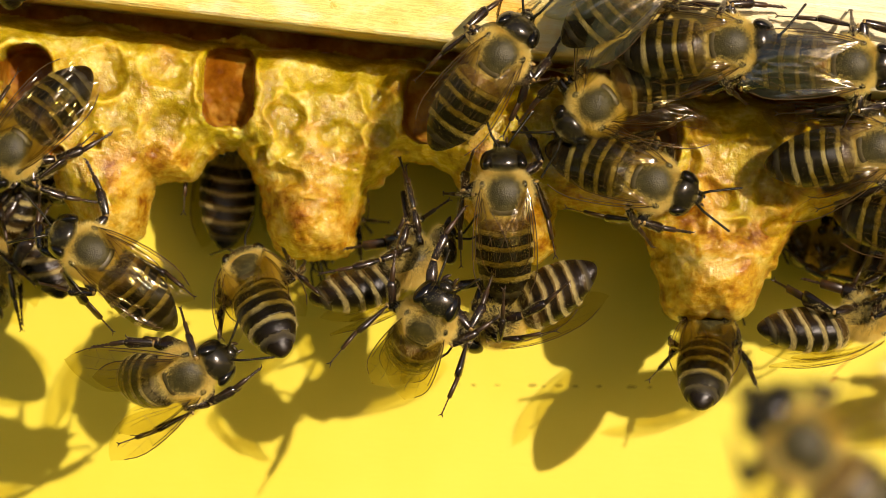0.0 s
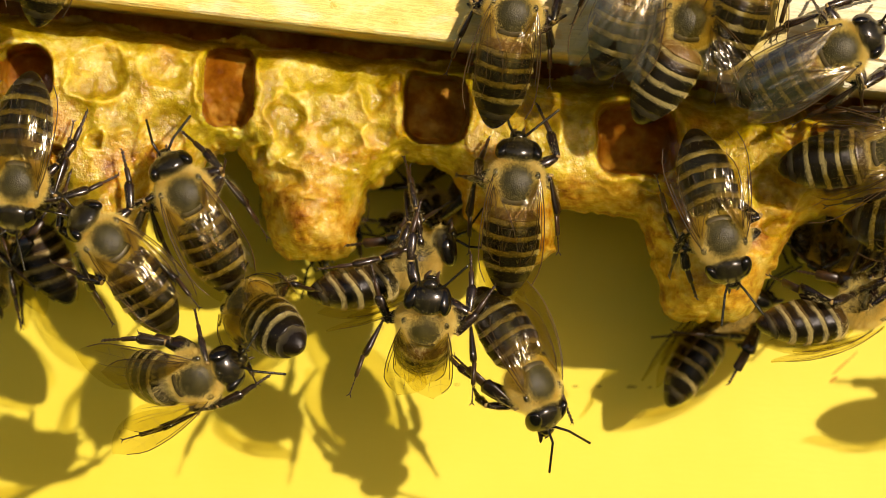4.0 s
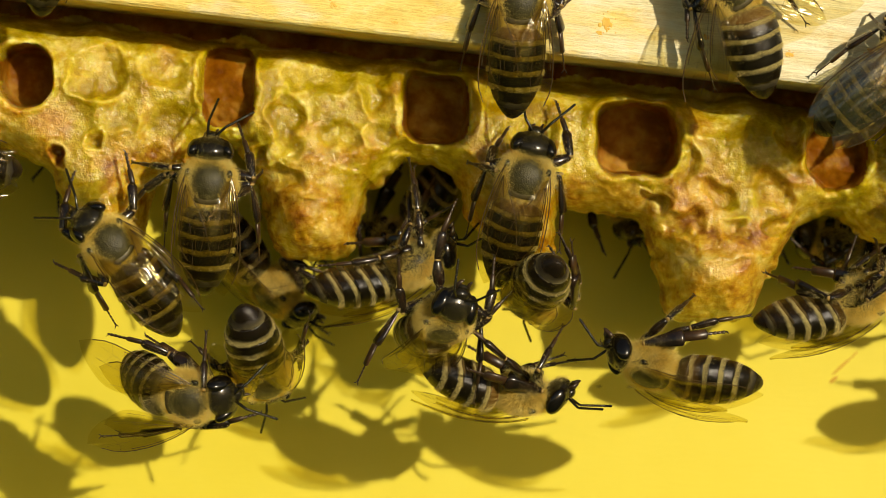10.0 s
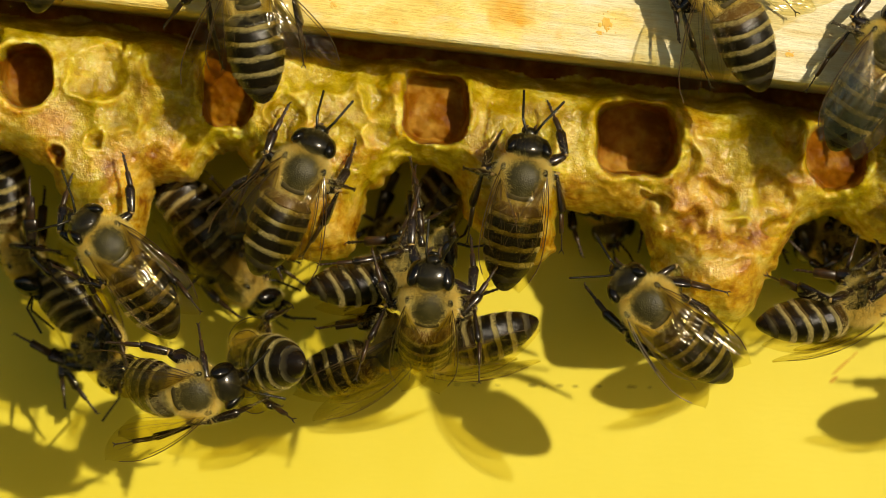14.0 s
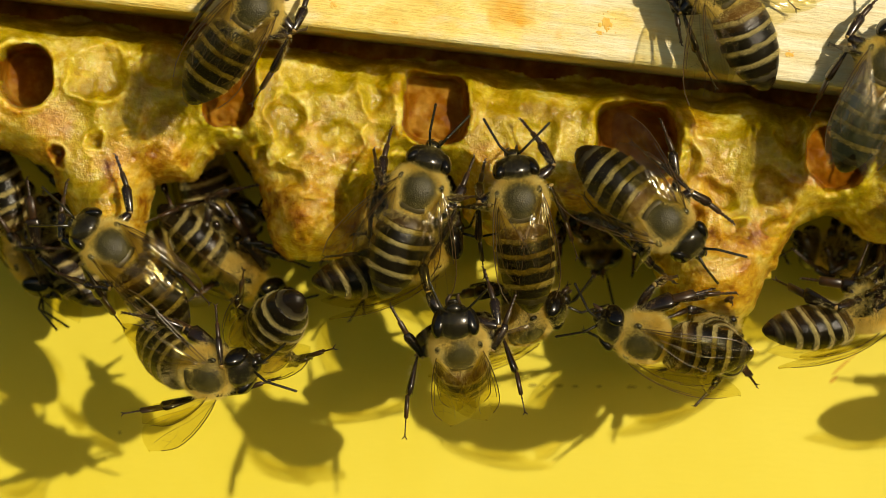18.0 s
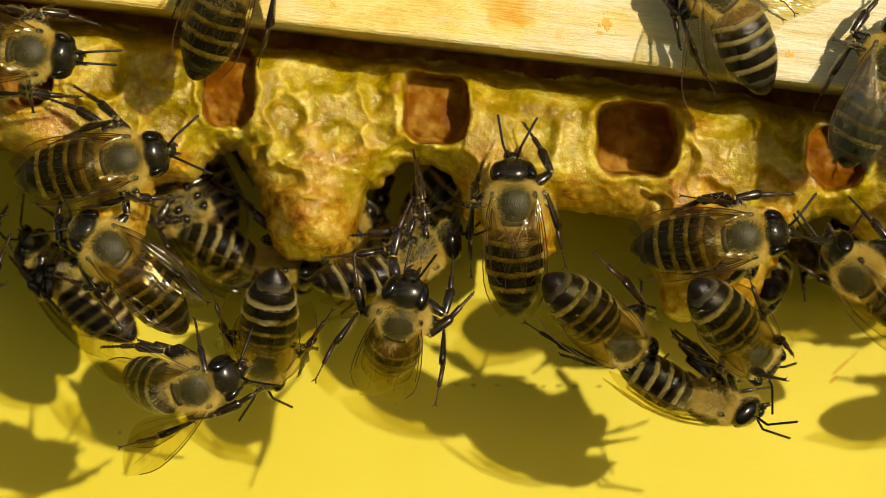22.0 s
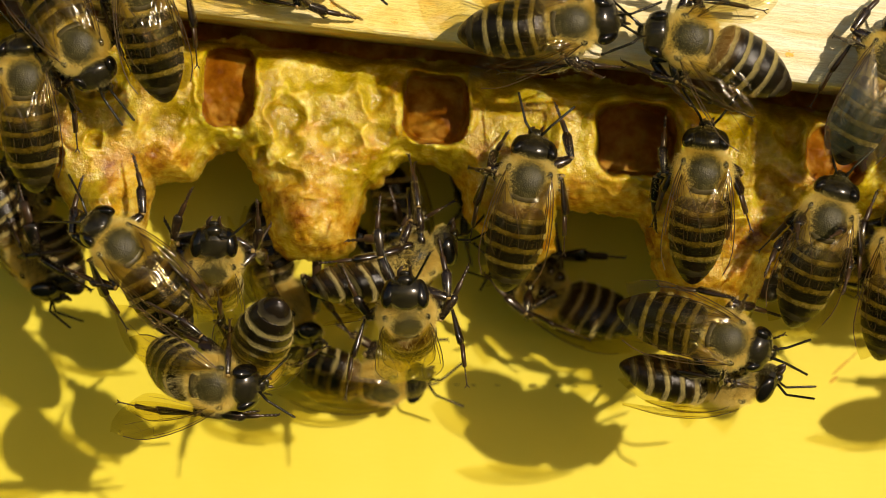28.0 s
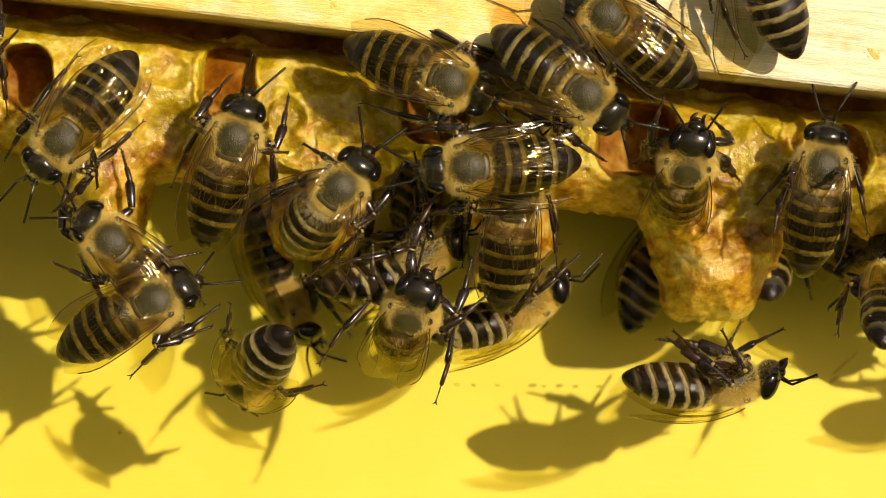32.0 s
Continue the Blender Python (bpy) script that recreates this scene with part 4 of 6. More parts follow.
def part_motions():
    """Feelers sway all the time; legs step while their bee moves on."""
    for key, bee in BEES.items():
        rng = random.Random(len(key) * 31 + ord(key[0]))
        for an in FEELERS[key]:
            rest = an.matrix_basis.copy()
            rows, t = [(0.0, rest)], 0.0
            while t < 31.4:
                t = min(32.0, t + rng.uniform(0.4, 0.9))
                rows.append((t, rest @ pose(0, 0, 0, 0, rng.uniform(-22, 22), rng.uniform(-20, 20))))
            if rows[-1][0] < 32.0:
                rows.append((32.0, rest))
            walk(an, rows)
        for wing, s in WINGS[key] if key in FLARES else ():
            rest = wing.matrix_basis.copy()
            walk(wing, [(t, rest @ pose(0, 0, 0, 0, 0, -s * a)) for t, a in FLARES[key]])
        places = PLACES[key]
        for i, leg in enumerate(LEGS[key]):
            rest = leg.matrix_basis.copy()
            rows, t = [], 0.0
            while t <= 32.0:
                a, b = (np.array([np.interp(s, places[0], places[c]) for c in (1, 2)]) for s in (max(0, t - 0.2), min(32, t + 0.2)))
                speed = min(1.0, float(np.linalg.norm(b - a)) / 2.5)
                swing = (14 if i % 2 else -14) * (1 if int(t / 0.25) % 2 else -1) * speed
                rows.append((t, rest.copy() if speed < 0.15 else Matrix.Translation(rest.translation) @ pose(0, 0, 0, 0, 0, swing) @ Matrix.Translation(-rest.translation) @ rest))
                t += 0.25
            keep = [r for n, r in enumerate(rows) if n in (0, len(rows) - 1) or r[1] != rows[n - 1][1] or r[1] != rows[n + 1][1]]
            walk(leg, keep)


PLACES = {}
# how far wings open, in degrees, over time
FLARES = {
    "left_climber": [(0.0, 0), (12.5, 0), (12.9, 26), (13.3, 30), (14.4, 30), (15.0, 6), (19.0, 0), (32.0, 0)],
    "low_left": [(0.0, 0), (17.4, 0), (17.9, 28), (18.6, 12), (27.0, 12), (28.4, 4), (32.0, 4)],
    "right_hanger": [(0.0, 0), (9.0, 6), (11.0, 2), (17.0, 8), (19.0, 0), (32.0, 0)],
    "hole_climber": [(0.0, 0), (32.0, 0)],
    "mid_comb": [(0.0, 0), (22.0, 0), (24.0, 2), (32.0, 0)],
}


def go(key, rows):
    """Keys a bee's way and notes where it is, for its steps."""
    walk(BEES[key], rows)
    PLACES[key] = ([r[0] for r in rows], [r[1].translation.x / MM for r in rows], [r[1].translation.z / MM for r in rows])


def motions():
    go('chain_left', [
        (0, crawl(-26.61, -4, -0.34, 148, 0, -12)),
        (1, crawl(-26.12, -4, 0.74, 141, 0, -12)),
        (2, crawl(-26.36, -4, 0.62, 139, 0, -12)),
        (3, crawl(-26.6, -4, -0.03, 133, 0, -12)),
        (3.5, crawl(-25.88, -4, 0.17, 135, 0, -12)),
        (5.5, crawl(-25, -4, 0.76, 137, 0, -12)),
        (6, crawl(-25.14, -4, 0.51, 138, 0, -12)),
        (7, crawl(-25.13, -4, 0.52, 138, 0, -12)),
        (8, crawl(-25.37, -4, 0.34, 137, 0, -12)),
        (9, crawl(-25.16, -4, 0.17, 135, 0, -12)),
        (10, crawl(-25.12, -4, 0.31, 136, 0, -12)),
        (11, crawl(-25.48, -4, 0.28, 135, 0, -12)),
        (12, crawl(-25.28, -4, 0.2, 136, 0, -12)),
        (13, crawl(-25.2, -4, 0.13, 135, 0, -12)),
        (14, crawl(-25.29, -4, 0.14, 136, 0, -12)),
        (14.5, crawl(-25.4, -4, 0.25, 136, 0, -12)),
        (16.5, crawl(-25.48, -4, 0.29, 134, 0, -12)),
        (17, crawl(-25.32, -4, 0.01, 137, 0, -12)),
        (18, crawl(-25.1, -4, -0, 142, 0, -12)),
        (19, crawl(-25.17, -4, 0.24, 144, 0, -12)),
        (20, crawl(-25.01, -4, -0.18, 143, 0, -12)),
        (21, crawl(-25.65, -4, -0.27, 145, 0, -12)),
        (22, crawl(-25.27, -4, -0.12, 143, 0, -12)),
        (23, crawl(-25.56, -4, -0.34, 140, 0, -12)),
        (24, crawl(-25.42, -4, -0.05, 139, 0, -12)),
        (25, crawl(-25.18, -4, -0.34, 139, 0, -12)),
        (25.5, crawl(-25.27, -4, -0.18, 138, 0, -12)),
        (28, crawl(-24.38, -4, 0.03, 137, 0, -12)),
        (29, crawl(-24.7, -4, 0.14, 137, 0, -12)),
        (30, crawl(-24.57, -4, 0.55, 141, 0, -12)),
        (31, crawl(-23.54, -4, 1.25, 142, 0, -12)),
        (32, crawl(-25.15, -4, 0.43, 138, 0, -12)),
    ])
    go('low_left', [
        (0, crawl(-19.15, -7.5, -9.27, 21, 10, -15)),
        (1, crawl(-19.42, -7.5, -9.29, 19, 10, -15)),
        (2, crawl(-20.06, -7.5, -9.77, 22, 10, -15)),
        (3, crawl(-20.03, -7.5, -10.33, 11, 10, -15)),
        (3.5, crawl(-19.11, -7.5, -9.4, 18, 10, -15)),
        (5.5, crawl(-17.92, -7.5, -9.97, 1, 10, -35)),
        (6, crawl(-17.76, -7.5, -10.05, 7, 10, -35)),
        (7, crawl(-17.84, -7.5, -9.89, 2, 10, -35)),
        (8, crawl(-18.94, -7.5, -10.95, 2, 10, -25)),
        (9, crawl(-19.35, -7.5, -11.35, -2, 10, -25)),
        (10, crawl(-18.96, -7.5, -10.99, -2, 10, -25)),
        (11, crawl(-19.72, -7.5, -9.98, 14, 10, -10)),
        (12, crawl(-19.41, -7.5, -11, 4, 10, -20)),
        (13, crawl(-18.86, -7.5, -10.67, -3, 10, -20)),
        (14, crawl(-18.49, -7.5, -10.54, 10, 10, -20)),
        (14.5, crawl(-19.27, -7.5, -11.56, 1, 10, -20)),
        (15.5, crawl(-19.22, -6, -9.22, 48, 0, -10)),
        (16.5, crawl(-20.28, -6, -7.77, 94, 0, 0)),
        (17, crawl(-20.81, -6, -7.78, 96, 0, 0)),
        (17.25, crawl(-18.87, -6, -7.97, 65, 0, 0)),
        (17.5, crawl(-16.92, -6, -8.16, 35, 0, 0)),
        (18, crawl(-17.56, -7.5, -9.06, 2, 10, -35)),
        (19, crawl(-18.24, -7.5, -8.81, 8, 10, -20)),
        (20, crawl(-18.35, -7.5, -9.53, 5, 10, -20)),
        (21, crawl(-18.53, -7.5, -9.42, 16, 10, -20)),
        (22, crawl(-18.56, -7.5, -10.13, 14, 10, -20)),
        (23, crawl(-18.86, -7.5, -10.32, 12, 10, -20)),
        (24, crawl(-19.02, -7.5, -10.12, 14, 10, -20)),
        (25, crawl(-18.93, -7.5, -10.21, 13, 10, -20)),
        (25.5, crawl(-19.03, -7.5, -10.33, 12, 10, -20)),
        (28, crawl(-17.16, -7.5, -9.97, -7, 10, -20)),
        (28.5, crawl(-15.82, -6, -6.39, 19, 0, -20)),
        (29, crawl(-15.57, -6, -5.28, 24, 0, 0)),
        (29.5, crawl(-13.55, -6, -2.18, 36, 0, 0)),
        (30, crawl(-11.81, -6, 0.1, 44, 0, 0)),
        (31, crawl(-9.59, -6, 2.9, 58, 0, 0)),
        (32, crawl(-7.84, -6, 4.51, 50, 0, 0)),
    ])
    go('mid_hang', [
        (0, crawl(-1.17, -7, -5.36, 62, 45, 0)),
        (1, crawl(-1.87, -7, -4.94, 63, 51, 0)),
        (2, crawl(-1.22, -7, -5.3, 64, 49, 0)),
        (3, crawl(-1.3, -7, -5.73, 86, 50, 0)),
        (3.5, crawl(-1.3, -7, -5.56, 86, 49, 0)),
        (5.5, crawl(-1.27, -7, -4.65, 69, 45, 0)),
        (6, crawl(-1.27, -7, -4.32, 83, 42, 0)),
        (7, crawl(-1.69, -7, -3.9, 83, 42, 0)),
        (8, crawl(-1.15, -7, -4.41, 78, 42, 0)),
        (9, crawl(-1.2, -7, -3.95, 77, 37, 0)),
        (10, crawl(0.04, -7, -5.3, 51, 55, -30)),
        (11, crawl(-1.47, -7, -3.97, 88, 35, 0)),
        (12, crawl(-1.47, -7, -3.97, 88, 35, 0)),
        (13, crawl(-1.47, -7, -4.15, 87, 37, 0)),
        (14, crawl(-1.04, -7, -3.94, 85, 37, 0)),
        (14.5, crawl(-0.84, -7, -4.05, 76, 38, 0)),
        (16.5, crawl(-1.74, -7, -4.89, 74, 38, 0)),
        (17, crawl(-1.01, -7, -5.08, 58, 40, 0)),
        (18, crawl(1.15, -7, -7.18, 98, 46, 0)),
        (19, crawl(-1.13, -7, -5.67, 69, 47, 0)),
        (20, crawl(-1.86, -7, -5.19, 66, 41, 0)),
        (21, crawl(-3.27, -7, -5.23, 79, 44, 0)),
        (22, crawl(-3.18, -7, -5.04, 75, 41, 0)),
        (23, crawl(-3.45, -7, -4.46, 74, 41, 0)),
        (24, crawl(-2.51, -7, -5.01, 71, 40, 0)),
        (25, crawl(-3.17, -7, -5.39, 117, 53, 0)),
        (25.5, crawl(-3.43, -7, -5.36, 137, 56, 0)),
        (28, crawl(-2.73, -7, -4.8, 93, 53, 0)),
        (29, crawl(-1.71, -7, -4.89, 91, 47, 0)),
        (30, crawl(-2.76, -7, -4.42, 82, 46, 0)),
        (31, crawl(-2.28, -7, -4.48, 72, 48, 0)),
        (32, crawl(-2.35, -7, -4.63, 68, 48, 0)),
    ])
    go('mid_comb', [
        (0, crawl(4.57, -4.5, 4.13, 91, 0, 0)),
        (1, crawl(5.39, -4.5, 5.08, 85, 0, 0)),
        (2, crawl(4.95, -4.5, 4.83, 90, 0, 0)),
        (3, crawl(5.17, -4.5, 4.77, 89, 0, 0)),
        (3.5, crawl(5.17, -4.5, 4.77, 89, 0, 0)),
        (5.5, crawl(7.35, -4.5, 5.66, 65, 0, 0)),
        (6, crawl(7.39, -4.5, 5.46, 72, 0, 0)),
        (7, crawl(6.58, -4.5, 5.33, 73, 0, 0)),
        (8, crawl(6.55, -4.5, 5.31, 73, 0, 0)),
        (9, crawl(6.2, -4.5, 5.17, 78, 0, 0)),
        (10, crawl(6.22, -4.5, 5.36, 76, 0, 0)),
        (11, crawl(6.33, -4.5, 5.27, 77, 0, 0)),
        (12, crawl(6.26, -4.5, 5.27, 78, 0, 0)),
        (13, crawl(6.06, -4.5, 5.11, 80, 0, 0)),
        (14, crawl(6, -4.5, 5.22, 80, 0, 0)),
        (14.5, crawl(6.09, -4.5, 5.19, 80, 0, 0)),
        (16.5, crawl(6.4, -4.5, 5.32, 78, 0, 0)),
        (17, crawl(7.51, -4.5, 4.63, 69, 0, 0)),
        (18, crawl(5.77, -4.5, 3.57, 97, 0, 0)),
        (19, crawl(5.94, -4.5, 4.65, 86, 0, 0)),
        (20, crawl(5.72, -4.5, 3.34, 88, 0, 0)),
        (21, crawl(5.78, -4.5, 3.7, 87, 0, 0)),
        (22, crawl(5.33, -4.5, 3.32, 91, 0, 0)),
        (23, crawl(5.33, -4.5, 5.02, 89, 0, 0)),
        (24, crawl(6.04, -4.5, 4.61, 86, 0, 0)),
        (25, crawl(6.48, -4.5, 5.4, 86, 0, 0)),
        (25.5, crawl(6.4, -4.5, 5.3, 89, 0, 0)),
        (28, crawl(6.36, -4.5, 5.12, 78, 0, 0)),
        (29, crawl(6.27, -4.5, 5.32, 77, 0, 0)),
        (30, crawl(6.09, -4.5, 4.96, 77, 0, 0)),
        (31, crawl(5.63, -4.5, 4.31, 81, 0, 0)),
        (32, crawl(5.38, -4.5, 3.57, 83, 0, 0)),
    ])
    go('mid_chain', [
        (0, crawl(-2.14, -0.5, -1.01, 33, 0, -112)),
        (3, crawl(-2.16, -0.5, -1.01, 32, 0, -112)),
        (6, crawl(-2.13, -0.5, -0.95, 28, 0, -112)),
        (9, crawl(-2.26, -0.5, -1.2, 28, 0, -112)),
        (11, crawl(-2.18, -0.5, -1.05, 27, 0, -112)),
        (13, crawl(-2.18, -0.5, -1.11, 27, 0, -112)),
        (17, crawl(-1.89, -0.5, -0.6, 28, 0, -112)),
        (19, crawl(-1.63, -0.5, -0.28, 28, 0, -112)),
        (22, crawl(-1.83, -0.5, -0.45, 28, 0, -112)),
        (25, crawl(-1.82, -0.5, -0.73, 28, 0, -112)),
        (28, crawl(-2.15, -0.5, -0.85, 28, 0, -112)),
        (30, crawl(-1.05, -0.5, -0.45, 25, 0, -112)),
        (32, crawl(-1.45, -0.5, -0.62, 30, 0, -112)),
    ])
    go('round_tail', [
        (0, crawl(-14.57, -3, -2.11, 115, -56, 0)),
        (1, crawl(-16.07, -3, -2.52, 132, -40, 0)),
        (2, crawl(-15.62, -3, -3.35, 136, -51, 0)),
        (3, crawl(-15.68, -3, -3.29, 136, -53, 0)),
        (3.5, crawl(-14.61, -3, -3.34, 112, -67, 0)),
        (4.167, crawl(-14.65, -3, -5.02, 161, -69, 0)),
        (4.833, crawl(-14.69, -3, -6.69, 211, -70, 0)),
        (5.5, crawl(-14.73, -3, -8.37, 260, -72, 0)),
        (7, crawl(-14.1, -3, -8.62, 236, -67, 0)),
        (8, crawl(-14.1, -3, -9.07, 267, -69, 0)),
        (9, crawl(-13.94, -3, -9.5, 277, -69, 0)),
        (10, crawl(-13.6, -3, -9.68, 283, -64, 0)),
        (11, crawl(-14.06, -3, -9.92, 261, -69, 0)),
        (12, crawl(-14.75, -3, -9.72, 266, -73, 0)),
        (13, crawl(-13.85, -3, -9.3, 240, -73, 0)),
        (13.5, crawl(-14.28, -3, -8.92, 210, -74, 0)),
        (14, crawl(-14.71, -3, -8.54, 180, -74, 0)),
        (14.5, crawl(-16.01, -3, -6.83, 160, -74, 0)),
        (15.5, crawl(-15.31, -3, -7.74, 204, -71, 0)),
        (16.5, crawl(-14.62, -3, -8.64, 247, -68, 0)),
        (17, crawl(-15.06, -3, -6.73, 189, -64, 0)),
        (18, crawl(-14.07, -3, -7.38, 229, -67, 0)),
        (19, crawl(-13.34, -3, -7.88, 263, -53, 0)),
        (20, crawl(-13.33, -3, -8.12, 264, -49, 0)),
        (21, crawl(-13.35, -3, -7.82, 264, -52, 0)),
        (22, crawl(-13.51, -3, -8.24, 262, -52, 0)),
        (23, crawl(-13.91, -3, -9.53, 260, -52, 0)),
        (24, crawl(-14.11, -3, -9.83, 261, -49, 0)),
        (25, crawl(-14.01, -3, -9.87, 259, -40, 0)),
        (25.5, crawl(-14.29, -3, -9.83, 259, -49, 0)),
        (28, crawl(-14.55, -3, -8.56, 243, -66, 0)),
        (29, crawl(-14.07, -3, -10.07, 247, -62, 0)),
        (30, crawl(-13.68, -3, -8.55, 232, -54, 0)),
        (31, crawl(-14.07, -3, -8.77, 217, -69, 0)),
        (32, crawl(-14.93, -3, -9.96, 229, -67, 0)),
    ])
    go('left_climber', [
        (0, crawl(-16.9, 12.5, 8.4, 85, 0, 170)),
        (1, crawl(-19.0, 11, 6.6, 102, 0, 170)),
        (1.25, crawl(-20.08, 5.5, 4.34, 102, 0, 115)),
        (1.5, crawl(-20.3, 1, 4.25, 103, 0, 60)),
        (2, crawl(-19.99, -2, 4.87, 110, 0, 10)),
        (3, crawl(-19.53, -2, 4.15, 113, 0, 0)),
        (3.5, crawl(-19.76, -2, 4.26, 115, 0, 0)),
        (5.5, crawl(-18.61, -2, 3.06, 120, 0, 0)),
        (6, crawl(-18.23, -2, 3.69, 103, 0, 0)),
        (7, crawl(-17.33, -4, 4.94, 92, 0, 0)),
        (8, crawl(-17.72, -4, 4.38, 92, 0, 0)),
        (9, crawl(-17.68, -4, 4.88, 88, 0, 0)),
        (10, crawl(-17.72, -4, 4.98, 87, 0, 0)),
        (11, crawl(-17.7, -4, 4.62, 90, 0, 0)),
        (12, crawl(-17.45, -4, 4.87, 85, 0, 0)),
        (13, crawl(-15.36, -5, 8.41, 72, 0, 0)),
        (13.5, crawl(-12.07, -8, 17.28, 84, 0, 0)),
        (14, crawl(-14.59, -9, 19.32, 98, 0, 0)),
        (14.5, crawl(-14.85, -9, 19.32, 97, 0, 0)),
        (16.5, crawl(-14.35, -9, 18.75, 57, 0, 0)),
        (17, crawl(-15.3, -9, 17.25, 64, 0, 0)),
        (18, crawl(-14.08, -9, 17.8, 54, 0, 0)),
        (19, crawl(-14.36, -9, 18.88, 62, 0, 0)),
        (20, crawl(-15.49, -9, 20.73, 76, 0, 0)),
        (21, crawl(-15.44, -9, 20.61, 69, 0, 0)),
        (22, crawl(-15.5, -9, 20.55, 68, 0, 0)),
        (23, crawl(-15.51, -9, 20.56, 66, 0, 0)),
        (24, crawl(-14.03, -9, 17.1, 12, 0, 0)),
        (25, crawl(-11.15, -9, 18.9, 23, 0, 0)),
        (25.5, crawl(-11.54, -9, 19.24, 21, 0, 0)),
        (26.75, crawl(-17.04, -9, 19.25, 62, 0, 0)),
        (28, crawl(-22.54, -9, 19.26, 103, 0, 0)),
        (28.6, crawl(-22.14, -9, 27.29, 100, 0, 0)),
        (29.5, crawl(-22.1, -9, 35.28, 99, 0, 0)),
        (32, crawl(-22.1, -9, 35.28, 99, 0, 0)),
    ])
    go('wanderer', [
        (0, crawl(-10.14, 13.5, 9.51, 90, 0, 0)),
        (12.3, crawl(-10.14, 13.5, 9.51, 90, 0, 0)),
        (12.467, crawl(-8.33, 13.33, 7.83, 47, 0, 0)),
        (12.633, crawl(-6.52, 13.17, 6.15, 5, 0, 0)),
        (12.8, crawl(-4.71, 13, 4.47, -38, 0, 0)),
        (13, crawl(-5.65, 6.5, 2.99, 0, 0, 0)),
        (13.2, crawl(-6.58, 0, 1.52, 38, 0, 0)),
        (13.5, crawl(-7.99, -3, 3.86, 54, 0, 0)),
        (14, crawl(-10.8, -3, 5.76, 65, 0, 0)),
        (14.5, crawl(-9.97, -3, 7.46, 69, 0, 0)),
        (16.5, crawl(-1.29, -3, 9.52, 19, 0, 0)),
        (17, crawl(2.91, -3, 9.57, 18, 0, 0)),
        (17.5, crawl(11.41, -6, 9.3, -9, 0, 0)),
        (18, crawl(16.67, -5, 2.08, -40, 0, 0)),
        (18.5, crawl(22.04, -5, -2.34, -39, 0, 0)),
        (19, crawl(26.74, -5, -7.07, -41, 0, 0)),
        (19.167, crawl(25.81, -5, -6.17, 10, -24, 0)),
        (19.333, crawl(24.88, -5, -5.26, 60, -48, 0)),
        (19.5, crawl(23.96, -5, -4.36, 111, -72, 0)),
        (20, crawl(25.28, -3, -3.99, 110, -72, 0)),
        (21, crawl(24.51, -2, -5.32, 103, -62, 0)),
        (22, crawl(25.21, 13.5, 0.56, 96, -68, 0)),
        (32, crawl(25.21, 13.5, 0.56, 96, -68, 0)),
    ])
    go('cup_hanger', [
        (0, crawl(20.76, 5, -6.88, 74, -64, 10)),
        (1, crawl(20.31, 8, -6.64, 73, -47, 10)),
        (2, crawl(22.23, 10.5, -6.08, 51, -30, 40)),
        (3, crawl(23.16, 11.5, -5.76, 34, 0, 60)),
        (3.5, crawl(23.08, 11.5, -5.75, 36, 0, 60)),
        (4.5, crawl(23.05, 11.5, -5.53, 41, -24, 105)),
        (5.5, crawl(23.01, 11.5, -5.32, 47, -48, 150)),
        (6, crawl(22.73, 11.5, -5.19, 55, -43, 150)),
        (7, crawl(22.53, 11.5, -4.9, 62, -42, 150)),
        (8, crawl(22.7, 11.5, -5.77, 57, -37, 150)),
        (9, crawl(22.59, 11.5, -6.36, 50, -45, 150)),
        (10, crawl(22.39, 13.5, 2.47, 88, -40, 150)),
        (17, crawl(22.39, 13.5, 2.47, 88, -40, 150)),
        (18, crawl(21.18, 4, -6.29, 72, -70, 120)),
        (19, crawl(19.95, -2, -7.77, 86, -59, 90)),
        (19.5, crawl(20.18, -3, -6.51, 85, -63, 50)),
        (20, crawl(20.4, -4, -5.25, 85, -68, 10)),
        (20.167, crawl(20.1, -4, -6.45, 26, -72, 7)),
        (20.333, crawl(19.8, -4, -7.64, -32, -77, 3)),
        (20.5, crawl(19.5, -4, -8.84, -90, -82, 0)),
        (21, crawl(20.35, -5, -9.87, -89, -47, 0)),
        (22, crawl(23.23, -5, -7.53, -47, -49, 0)),
        (22.25, crawl(23.83, -5, -6.31, -13, -47, 0)),
        (22.5, crawl(24.43, -5, -5.1, 21, -45, 0)),
        (22.75, crawl(25.07, -5, -3.05, 46, -22, 0)),
        (23, crawl(25.72, -5, -1.01, 70, 0, 0)),
        (24, crawl(28.12, -5, 0.39, 86, 0, 0)),
        (25, crawl(26.53, -5, 0.05, 73, 0, 0)),
        (25.5, crawl(27.29, -5, 0.6, 85, 0, 0)),
        (28, crawl(28.95, -5, 2.06, 72, 0, 0)),
        (29, crawl(28.77, -5, 5.18, 85, 0, 0)),
        (30, crawl(29.08, -5, 6.47, 87, 0, 0)),
        (31, crawl(29.1, -5, 5.34, 79, 0, 0)),
        (32, crawl(28.57, -5, 6.11, 81, 0, 0)),
    ])
